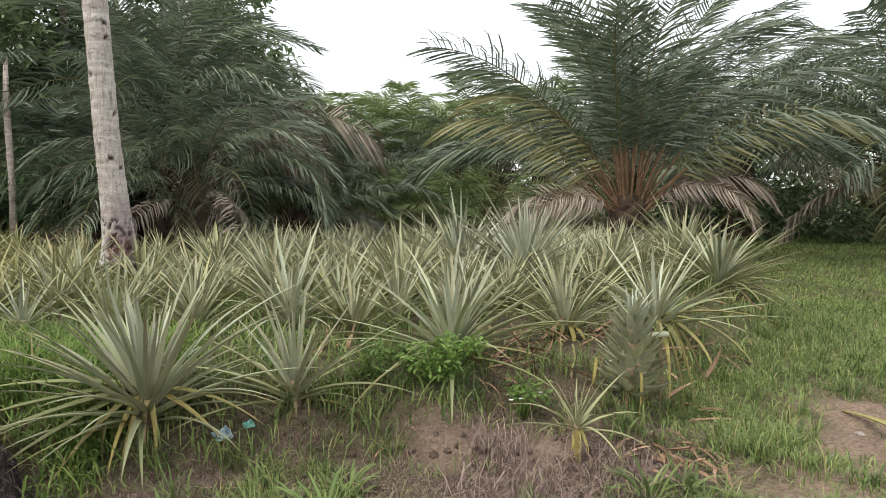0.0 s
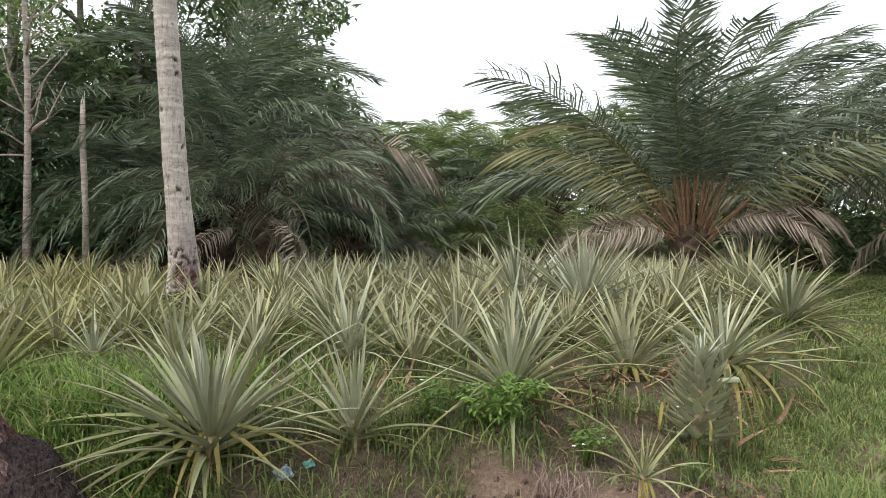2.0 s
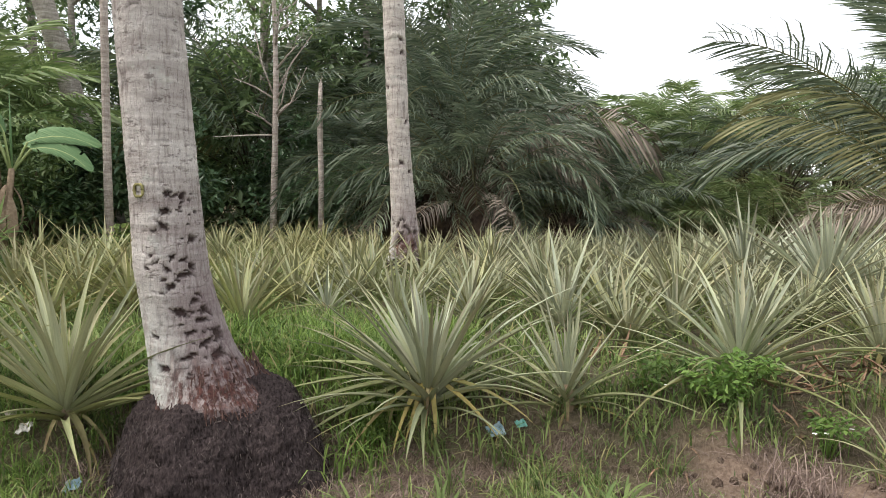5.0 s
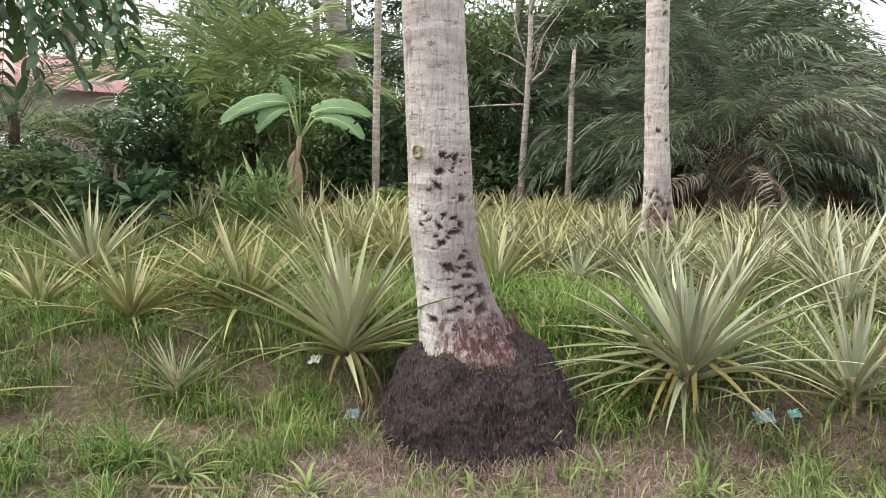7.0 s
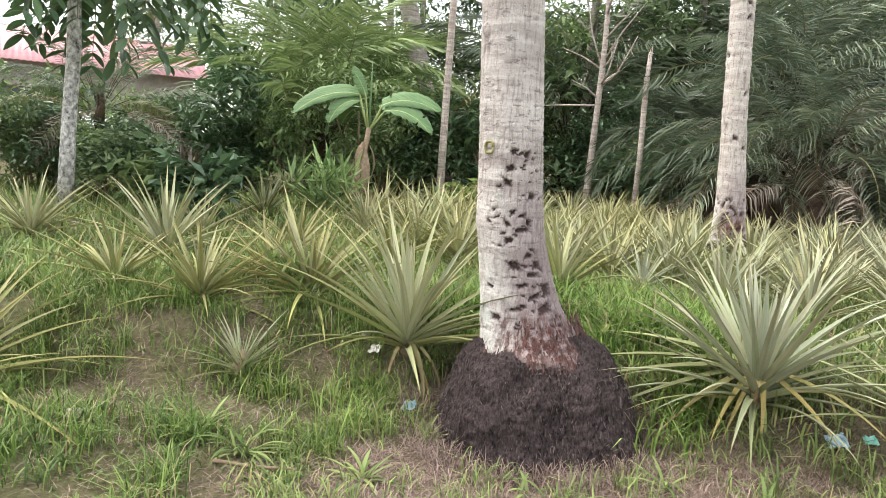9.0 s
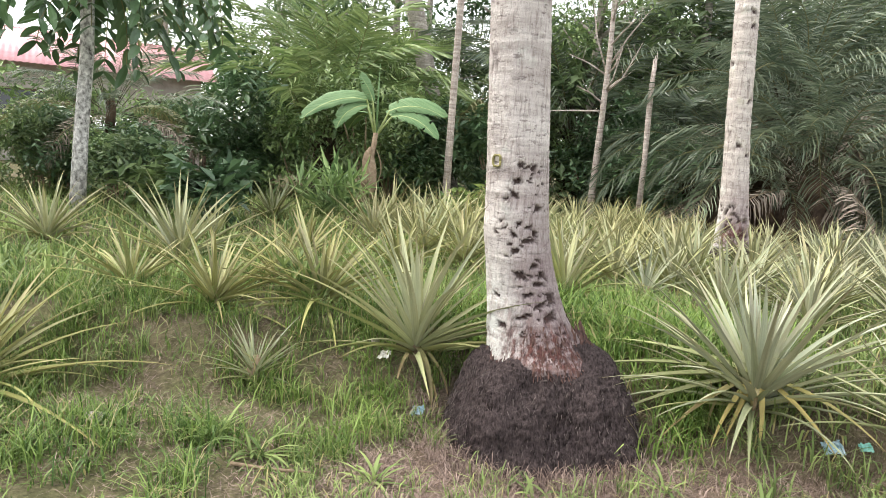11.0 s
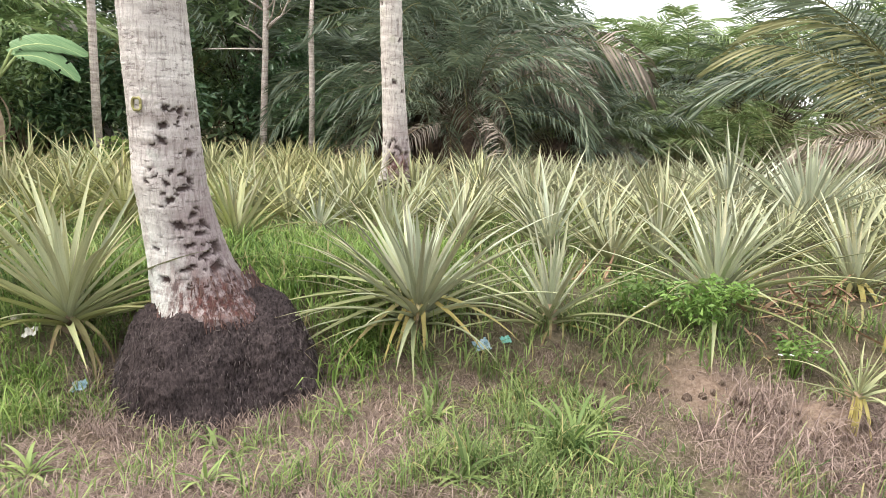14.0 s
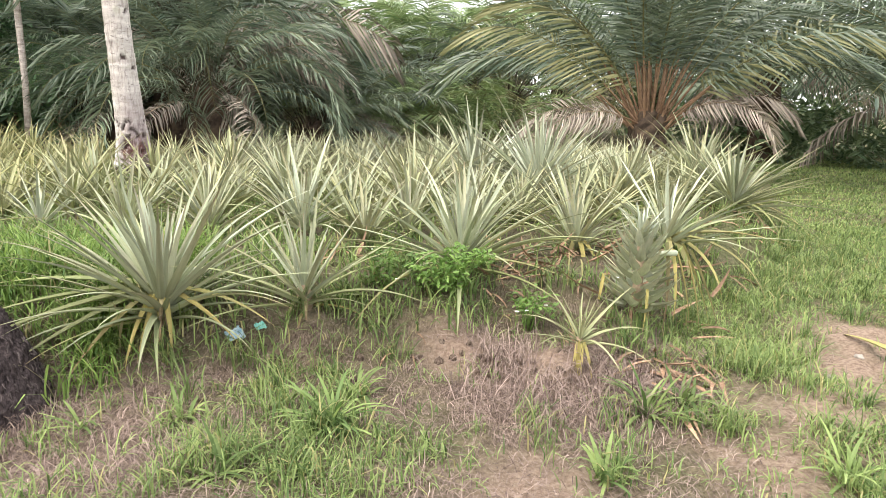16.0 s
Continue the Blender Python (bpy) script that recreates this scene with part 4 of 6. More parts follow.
# ---- bushes, woods and trees ----
def leaf_cloud(n, centres, spread_r, size, seed, aspect=0.42, droop=0.3):
    """Many small folded leaves gathered round centres (x, y, z, r)."""
    rng = np.random.default_rng(seed)
    c = np.array(centres, float)
    w = c[:, 3] ** 2
    pick = rng.choice(len(c), n, p=w / w.sum())
    v = rng.normal(size=(n, 3))
    v /= np.linalg.norm(v, axis=1)[:, None]
    p = c[pick, :3] + v * (c[pick, 3] * rng.uniform(0.35, 1.0, n) ** 0.6)[:, None] * np.array([1, 1, spread_r])
    az, el = rng.uniform(0, 2 * math.pi, n), rng.normal(-droop, 0.5, n)
    d = np.stack([np.cos(az) * np.cos(el), np.sin(az) * np.cos(el), np.sin(el)], -1)
    side = np.cross(d, [0, 0, 1.0]) + rng.normal(0, 0.35, (n, 3))
    side /= np.linalg.norm(side, axis=1)[:, None]
    up = np.cross(side, d)
    l2 = size * rng.uniform(0.6, 1.25, n)[:, None]
    h = l2 * aspect * 0.5
    verts = np.stack([p, p + d * l2 * 0.45 + side * h + up * h * 0.4, p + d * l2, p + d * l2 * 0.45 - side * h + up * h * 0.4], 1).reshape(-1, 3)
    o = np.arange(n)[:, None] * 4
    faces = np.concatenate([o + [0, 1, 2], o + [0, 2, 3]], 1).reshape(-1, 3).tolist()
    return verts, faces


def clumps(rng, n, rx, ry, z0, z1, r0, r1):
    out = []
    for _ in range(n):
        a, q = rng.uniform(0, 2 * math.pi), rng.random() ** 0.6
        z = rng.uniform(z0, z1)
        out.append((rx * q * math.cos(a), ry * q * math.sin(a), z, rng.uniform(r0, r1)))
    return out


def bush_mesh(seed, mat, size, n=1500, h=1.6):
    rng = random.Random(seed)
    v, f = leaf_cloud(n, clumps(rng, 12, 0.75, 0.75, 0.25, h, 0.25, 0.5), 0.8, size, seed)
    return mesh_of("foliage", v, f, mat, False)


BUSHES = [bush_mesh(1, M_BUSH, 0.16), bush_mesh(2, M_WOODS, 0.2, 1500, 2.0), bush_mesh(3, M_BROAD, 0.17, 1900, 1.8), bush_mesh(4, M_BUSH, 0.11, 2200, 1.5)]


def bush(x, y, k, s, label, hz=1.0, rot=0):
    b = base_at("bush", pose(x, y, land_z(x, y), 0, 0, rot), label, "bush", "bushes round the field")
    put("foliage", BUSHES[k], b, Matrix.Diagonal((s, s, s * hz, 1)))
    rng = random.Random(int(x * 31 + y * 17))
    for _ in range(3):
        a = rng.uniform(0, 6.28)
        tip = (math.cos(a) * 0.4 * s, math.sin(a) * 0.4 * s, 1.1 * s * hz)
        v, f = tube([(0, 0, -0.05), (tip[0] * 0.4, tip[1] * 0.4, tip[2] * 0.5), tip], [0.025 * s, 0.018 * s, 0.008 * s], 6)
        put("stem", mesh_of("stem", v, f, M_STEM_DRY), b)


def hedge_rows():
    rng = random.Random(19)
    rows = [(-13.5, 2.0, -9.5, 3.6, 9), (-14, 5.5, -10.0, 7.0, 8), (-11.5, 9.0, -8.6, 9.4, 6), (-10.8, 11.6, -6.0, 12.2, 7), (-15.5, 0.5, -10.5, 0.8, 6)]
    for ax, ay, bx, by, n in rows:
        for i in range(n):
            u = (i + rng.uniform(0.1, 0.9)) / n
            k = rng.choice((0, 0, 1, 2, 3))
            px, py = ax + (bx - ax) * u + rng.uniform(-0.5, 0.5), ay + (by - ay) * u + rng.uniform(-0.6, 0.6)
            low = 0.72 if math.atan2(py, -px) < radians(31) else 1.0
            bush(px, py, k, low * rng.uniform(0.8, 1.3), ("leafy green bush", "dark dense bush", "broad-leaved bush", "fine-leaved bright bush")[k] + " in the thicket beside the field", rng.uniform(0.8, 1.25), rng.uniform(0, 360))


hedge_rows()
for x, y, k, size, label in ((-13.2, 3.3, 0, 1.05, "leafy bush before the house"), (-13.6, 4.6, 3, 1.0, "fine-leaved bush before the house"), (-14.5, 5.6, 1, 0.8, "dark bush hiding the house wall"), (-12.2, 6.2, 2, 1.3, "broad-leaved bush beside the banana plant"), (-10.6, 8.4, 0, 1.3, "bright leafy bush behind the banana plant")):
    bush(x, y, k, size, label, 1.05, 40 * k)


def far_woods():
    """A deep belt of leaves that closes the view behind the palms."""
    rng = random.Random(23)
    cs = []
    for i in range(250):
        a = radians(rng.uniform(-62, 80))
        d = rng.uniform(24, 31)
        x, y = -d * math.sin(a), d * math.cos(a)
        ang = math.degrees(a)
        top = 3.3 if -30 < ang < 14 else 5.5
        if ang > 42:
            top = 2.6
        cs.append((x, y, rng.uniform(0.2, top), rng.uniform(0.9, 1.6)))
    v, f = leaf_cloud(52000, cs, 0.9, 0.42, 5)
    tagged(put("far_woods", mesh_of("far_woods", v, f, M_WOODS, False)), "dark dense belt of far woodland leaves", "woods", kind="stuff")
    cs = []
    for i in range(120):
        a = radians(rng.uniform(14, 44) if i % 3 else rng.uniform(-50, 50))
        d = rng.uniform(14.5, 19) if i % 3 else rng.uniform(18, 22)
        cs.append((-d * math.sin(a), d * math.cos(a), rng.uniform(0.1, 2.2 if i % 3 == 0 else 4.5), rng.uniform(0.5, 1.0)))
    v, f = leaf_cloud(30000, cs, 0.9, 0.28, 6)
    tagged(put("undergrowth", mesh_of("undergrowth", v, f, M_WOODS, False)), "dark shaded undergrowth beneath the palms", "undergrowth", kind="stuff")


far_woods()


def tree(x, y, h, r, label, seed, mat, size, n, limbs=6, crown_z=0.55, crown_r=1.3, bark=None, name="tree", lean=(0, 0), clump=0.5):
    rng = random.Random(seed)
    t = base_at(name, pose(x, y, land_z(x, y) - 0.05), label, "tree")
    pts = [(lean[0] * u + rng.uniform(-0.03, 0.03), lean[1] * u + rng.uniform(-0.03, 0.03), h * u) for u in np.linspace(0, 1, 9)]
    v, f = tube(pts, [r * (1.15 - 0.85 * i / 8) for i in range(9)], 10, rng, 0.06)
    put("trunk", mesh_of("trunk", v, f, bark or M_BARK_GREY), t)
    cs = []
    for i in range(limbs):
        u = crown_z + (1 - crown_z) * (i + 0.5) / limbs
        k = min(8, int(u * 8))
        p = Vector(pts[k])
        a = i * 2.4 + rng.uniform(-0.4, 0.4)
        reach = crown_r * rng.uniform(0.6, 1.1) * (1.15 - 0.5 * (u - crown_z) / (1 - crown_z))
        tip = p + Vector((math.cos(a) * reach, math.sin(a) * reach, reach * rng.uniform(0.4, 0.9)))
        mid = p.lerp(tip, 0.5) + Vector((0, 0, 0.08 * reach))
        v, f = tube([p, mid, tip], [r * 0.42, r * 0.28, r * 0.1], 7)
        put("limb", mesh_of("limb", v, f, bark or M_BARK_GREY), t)
        for q in (0.55, 0.8, 1.0):
            c = p.lerp(tip, q)
            cs.append((c.x, c.y, c.z, clump * rng.uniform(0.7, 1.2)))
    cs.append((pts[-1][0], pts[-1][1], h, clump))
    if n:
        v, f = leaf_cloud(n, cs, 0.8, size, seed)
        put("crown", mesh_of("crown", v, f, mat, False), t)
    return t


tree(-5.3, 16.2, 6.6, 0.14, "tall leafy tree rising behind the dark palms", 51, M_WOODS, 0.24, 4600, 11, 0.3, 1.9, clump=0.7)
tree(-6.8, 17.5, 7.0, 0.15, "tall leafy tree at the back of the thicket", 52, M_WOODS, 0.22, 3800, 9, 0.3, 2.3, clump=0.8)
tree(-9.3, 12.9, 7.5, 0.12, "airy light green tree with fine foliage", 59, M_BUSH, 0.15, 5200, 12, 0.3, 1.7, clump=0.65)
tree(-7.6, 14.4, 7.5, 0.12, "leafy tree crowding the dark palms", 60, M_WOODS, 0.17, 4200, 11, 0.3, 1.5, clump=0.6)
tree(-9.2, 15.0, 7.0, 0.14, "light green tree with loose foliage", 53, M_BUSH, 0.2, 4200, 10, 0.2, 2.0, clump=0.7)
tree(-12.6, 13.6, 7.0, 0.16, "tall dark tree behind the bushes", 54, M_BROAD, 0.24, 3600, 9, 0.25, 2.0, clump=0.75)
tree(-15.0, 9.6, 5.6, 0.12, "dense dark tree behind the bright palm", 62, M_WOODS, 0.2, 5200, 12, 0.12, 1.6, clump=0.7)
tree(-12.9, 11.2, 6.5, 0.12, "leafy tree behind the leaning trunk", 63, M_WOODS, 0.18, 4800, 12, 0.15, 1.4, clump=0.65)
tree(-15.8, 12.6, 7.0, 0.16, "leafy tree near the house", 55, M_BUSH, 0.22, 2600, 8, 0.3, 2.0, clump=0.7)
tree(-17.0, 9.6, 5.5, 0.12, "light feathery tree behind the house fence", 57, M_BUSH, 0.16, 2600, 9, 0.3, 1.8, clump=0.7)
tree(-24.0, 9.5, 6.5, 0.15, "leafy tree rising behind the house", 58, M_BUSH, 0.3, 2400, 9, 0.3, 2.6, clump=1.0)
def sapling():
    t = base_at("sapling", pose(-7.34, 10.37, land_z(-7.34, 10.37) - 0.05), "slender pale sapling with thin bare upper branches", "tree")
    rng = random.Random(56)
    v, f = tube([(0, 0, 0), (0.02, 0.01, 0.8), (0.05, 0.03, 1.9), (0.07, 0.05, 3.0), (0.05, 0.05, 4.4), (0.12, 0.05, 5.6)], [0.07, 0.06, 0.052, 0.046, 0.035, 0.015], 12, rng, 0.07)
    put("trunk", mesh_of("trunk", v, f, M_BARK_PALE), t)
    ends = [((0.055, 0.03, 2.0), (-0.35, -0.25, 1.98), (-0.78, -0.58, 1.94)), ((0.07, 0.05, 2.75), (0.3, 0.2, 3.25), (0.6, 0.39, 3.75)), ((0.06, 0.05, 2.6), (-0.12, -0.08, 3.2), (-0.22, -0.15, 3.8))]
    for i in range(13):
        z, a, r = rng.uniform(2.0, 4.6), rng.uniform(0, 6.28), rng.uniform(0.35, 0.8)
        c, d = math.cos(a) * r, math.sin(a) * r
        ends.append(((0.06, 0.05, z), (0.06 + c * 0.5, 0.05 + d * 0.5, z + 0.3 * r), (0.06 + c, 0.05 + d, z + rng.uniform(0.4, 1.1) * r)))
    for pts in ends:
        v, f = tube(pts, [0.02, 0.014, 0.006], 6)
        limb = put("limb", mesh_of("limb", v, f, M_BARK_PALE), t)
        p, q = Vector(pts[1]), Vector(pts[2])
        for k in range(3):
            b = p.lerp(q, rng.uniform(0.1, 0.9))
            tip = b + Vector((rng.gauss(0, 0.14), rng.gauss(0, 0.14), rng.uniform(0.05, 0.3)))
            v, f = tube([b, tip], [0.006, 0.002], 4)
            put("twig", mesh_of("twig", v, f, M_BARK_PALE), limb)
    v, f = leaf_cloud(240, [(0.1, 0.05, 4.2, 0.6), (0.4, 0.3, 3.8, 0.4), (-0.2, 0, 4.6, 0.5)], 0.8, 0.12, 56)
    put("crown", mesh_of("crown", v, f, M_BUSH, False), t)


sapling()
simple_trunk("slender_trunk", "tall slender grey palm trunk at the field's far edge", "palm trunk", -7.78, 7.25, [(0, 0, 0), (0, 0, 1.5), (0.01, 0.01, 3.2), (0.04, 0.02, 6.5)], [0.062, 0.055, 0.052, 0.045], M_BARK_PALE)
snag = simple_trunk("dead_trunk", "pale broken dead trunk standing before the palms", "dead trunk", -6.33, 10.3, [(0, 0, 0), (0.02, 0, 1.2), (0, 0, 2.3), (0.02, 0, 2.85)], [0.05, 0.046, 0.046, 0.03], M_BARK_PALE)
for dx, dy, top in ((0.02, 0.0, 0.16), (-0.01, 0.015, 0.10), (0.005, -0.02, 0.07)):
    v, f = tube([(0.02 + dx, dy, 2.78), (0.02 + dx * 1.3, dy * 1.3, 2.82 + top)], [0.012, 0.003], 6)
    put("splinter", mesh_of("splinter", v, f, M_BARK_PALE), snag)
simple_trunk("coconut_palm", "leaning ringed coconut trunk behind the banana plant", "coconut palm", -10.25, 9.75, [(0, 0, 0), (-0.1, -0.12, 0.8), (-0.4, -0.45, 2.5), (-0.75, -0.8, 4.4), (-1.3, -1.5, 7)], [0.26, 0.21, 0.18, 0.17, 0.16], M_BARK_GREY)


# ---- broad-leaved tree beside the field ----
def big_leaf_mesh(length, width, bend, seed, segs=6):
    verts, faces = [], []
    x = z = 0.0
    for i in range(segs + 1):
        s = i / segs
        if i:
            a = -radians(bend) * s ** 1.3
            x, z = x + math.cos(a) * length / segs, z + math.sin(a) * length / segs
        h = width * 0.5 * math.sin(math.pi * min(1, 0.06 + 0.94 * s)) ** 0.75 + 0.002
        verts += [(x, -h, z + 0.18 * h), (x, 0, z), (x, h, z + 0.18 * h)]
    for i in range(segs):
        for k in range(2):
            a = i * 3 + k
            faces.append((a, a + 1, a + 4, a + 3))
    return verts, faces


def compound_leaf(seed, pairs=9):
    """A hanging stalk with pairs of long leaflets."""
    rng = random.Random(seed)
    pieces, slots = [], []
    pts = [(0.075 * i, 0, -0.008 * i * i) for i in range(pairs + 1)]
    v, f = tube(pts, [0.008 - 0.0005 * i for i in range(pairs + 1)], 5)
    pieces.append((v, f))
    slots += [1] * len(f)
    for i in range(1, pairs + 1):
        for sgn in (-1, 1):
            v, f = big_leaf_mesh(0.25 * rng.uniform(0.8, 1.1), 0.078, 30, 0)
            m = Matrix.Translation(pts[i]) @ pose(0, 0, 0, rng.uniform(-20, 20), rng.uniform(5, 35), sgn * rng.uniform(48, 75))
            pieces.append(([m @ Vector(p) for p in v], f))
            slots += [0] * len(f)
    v, f = joined(*pieces)
    return mesh_of("compound_leaf", v, f, [M_BROAD, M_RACHIS], False, None, slots)


def broad_tree():
    t = base_at("tree", pose(-9.35, 2.57, land_z(-9.35, 2.57) - 0.05), "mottled grey tree with large hanging compound leaves", "tree")
    rng = random.Random(61)
    v, f = tube([(0, 0, 0), (0.01, 0.04, 0.9), (0.03, 0.1, 1.9), (0.05, 0.1, 3.2), (0.1, 0.1, 4.6)], [0.10, 0.085, 0.08, 0.07, 0.04], 14, rng, 0.05)
    put("trunk", mesh_of("trunk", v, f, M_BARK_LICHEN), t)
    kinds = [compound_leaf(k) for k in range(4)]
    for i in range(16):
        a = i * 2.4
        z = 2.48 + 2.1 * i / 16
        reach = rng.uniform(0.9, 2.0)
        p, tip = Vector((0.03, 0.1, z)), Vector((math.cos(a) * reach, math.sin(a) * reach, z + rng.uniform(0.1, 0.7)))
        v, f = tube([p, p.lerp(tip, 0.5) + Vector((0, 0, 0.12)), tip], [0.035, 0.025, 0.012], 6)
        put("limb", mesh_of("limb", v, f, M_BARK_GREY), t)
        for k in range(6):
            q = rng.uniform(0.35, 1.0)
            put("compound_leaf", kinds[k % 4], t, Matrix.Translation(p.lerp(tip, q)) @ pose(0, 0, 0.05, rng.uniform(-20, 20), rng.uniform(-10, 40), math.degrees(a) + rng.uniform(-95, 95)) @ Matrix.Scale(rng.uniform(0.95, 1.3), 4))


broad_tree()


# ---- banana plant ----
def banana_leaf(seed, length=1.25, width=0.44, bend=75, stalk=0.4, twist=45, kink=35):
    """A blade on a bare stalk: it bends down, its halves fold, its rim is torn."""
    rng = random.Random(seed)
    segs, verts, faces = 30, [], []
    x, z = stalk, 0.0
    keel = []
    for i in range(segs + 1):
        s = i / segs
        a = -radians(kink + (bend - kink) * s ** 0.8)
        if i:
            x, z = x + math.cos(a) * length / segs, z + math.sin(a) * length / segs
        keel.append((x, 0, z - 0.006))
        h = width * 0.5 * (math.sin(math.pi * min(1, 0.10 + 0.9 * s)) ** 0.5) + 0.003
        j = rng.uniform(0.9, 1.03)
        for k, lift in ((-1, -0.22), (-0.5, 0.06), (0, 0), (0.5, 0.06), (1, -0.22)):
            reach = k * h * (j if abs(k) == 1 else 1)
            up = reach * math.sin(radians(twist)) + lift * h * math.cos(radians(twist))
            verts.append((x + abs(k) * 0.05 - math.sin(a) * up, reach * math.cos(radians(twist)) - lift * h * math.sin(radians(twist)), z + math.cos(a) * up))
    for i in range(segs):
        for k in range(4):
            if k in (0, 3) and rng.random() < 0.06:
                continue
            a = i * 5 + k
            faces.append((a, a + 1, a + 6, a + 5))
    pts = [(0, 0, 0)] + keel[::5]
    v, f = tube(pts, [0.024] + [0.016 - 0.0135 * i / (len(pts) - 2) for i in range(len(pts) - 1)], 6)
    n = len(faces)
    vv, ff = joined((verts, faces), (v, f))
    return mesh_of("leaf", vv, ff, [M_BANANA, M_BANANA_RIB], True, None, [0] * n + [1] * len(f))


def banana_plant():
    x, y = -8.55, 6.4
    b = base_at("banana_plant", pose(x, y, land_z(x, y)), "banana plant with broad pale green leaves and brown stalk", "banana plant")
    v, f = tube([(-0.10, -0.14, 0), (-0.08, -0.11, 0.4), (0.0, 0.0, 0.85), (0.03, 0.03, 1.25)], [0.06, 0.048, 0.042, 0.04], 12, random.Random(3), 0.10)
    put("stalk", mesh_of("stalk", v, f, M_STEM_DRY), b)
    right = math.degrees(math.atan2(-6.4, 8.4)) + 90
    top = (0.03, 0.03, 1.22)
    # direction, steepness, blade length, bend, twist, stalk
    for k, (az, elev, size, bend, roll, stalk, kink) in enumerate((
            (right - 4, 66, 1.05, 98, 58, 0.46, 32), (right - 12, 54, 0.95, 112, 52, 0.40, 32), (right + 182, 74, 1.25, 122, -55, 0.6, 60), (right + 190, 72, 0.75, 150, -50, 0.5, 65),
            (right + 215, 82, 0.5, 40, -70, 0.55, 10), (right + 30, 62, 0.9, 120, 30, 0.4, 40), (right + 120, 60, 0.9, 110, 0, 0.4, 40))):
        put("leaf", banana_leaf(k, size, 0.31, bend, stalk, roll, kink), b, pose(*top, 0, 0, az) @ pose(0.015, 0, 0, 0, -elev, 0) @ Matrix.Scale(0.86, 4))
    v, f = tube([top, (0.035, 0.03, 1.7), (0.04, 0.03, 2.25)], [0.018, 0.014, 0.004], 7)
    put("spear_leaf", mesh_of("spear_leaf", v, f, M_BANANA), b, None, "rolled pale young leaf")
    rng = random.Random(5)
    for k in range(7):
        v, f = big_leaf_mesh(rng.uniform(0.4, 0.7), 0.12, 60, k)
        put("dry_leaf", mesh_of("dry_leaf", v, f, M_STEM_DRY), b, pose(0, 0, rng.uniform(0.35, 1.1), 0, 0, rng.uniform(0, 360)) @ pose(0.04, 0, 0, 0, 55, 0), "withered brown hanging leaf")


banana_plant()


# ---- house behind the bushes ----
def box(name, parent, lo, hi, mat, label=""):
    bm = bmesh.new()
    bmesh.ops.create_cube(bm, size=1)
    for v in bm.verts:
        v.co = Vector([lo[i] + (v.co[i] + 0.5) * (hi[i] - lo[i]) for i in range(3)])
    bmesh.ops.bevel(bm, geom=bm.edges[:], offset=0.008, segments=1, affect="EDGES")
    me = bpy.data.meshes.new(name)
    bm.to_mesh(me)
    bm.free()
    me.materials.append(mat)
    return put(name, me, parent, None, label)


M_ROOF = plain_material("pink_roof_sheet", (0.58, 0.29, 0.31), (0.74, 0.43, 0.44), 2.2, 0.5, (1, 1, 1), 0.1)
M_WALL = plain_material("weathered_plaster", (0.28, 0.25, 0.22), (0.48, 0.44, 0.40), 3, 0.85)
M_SHEET = plain_material("pale_roof_sheet", (0.55, 0.57, 0.6), (0.75, 0.77, 0.8), 3, 0.4)
M_DARKWOOD = plain_material("dark_wood", (0.05, 0.035, 0.025), (0.14, 0.10, 0.07), 8, 0.8)
M_GLASS = plain_material("window_glass", (0.02, 0.025, 0.03), (0.05, 0.06, 0.07), 2, 0.08, (1, 1, 1), 0.0, 0.6)


def corrugated(w, d, waves_n, depth=0.03, thick=0.012):
    """A ribbed sheet w wide (x) and d deep (y), with thickness."""
    n = waves_n * 6
    verts, faces = [], []
    for z in (thick, 0):
        for y in (0, d):
            for i in range(n + 1):
                verts.append((w * i / n, y, z + depth * 0.5 * math.cos(2 * math.pi * i / 6)))
    a = n + 1
    for i in range(n):
        faces.append((i, i + 1, a + i + 1, a + i))
        faces.append((2 * a + i, 3 * a + i, 3 * a + i + 1, 2 * a + i + 1))
        faces.append((i, 2 * a + i, 2 * a + i + 1, i + 1))
        faces.append((a + i, a + i + 1, 3 * a + i + 1, 3 * a + i))
    return verts, faces


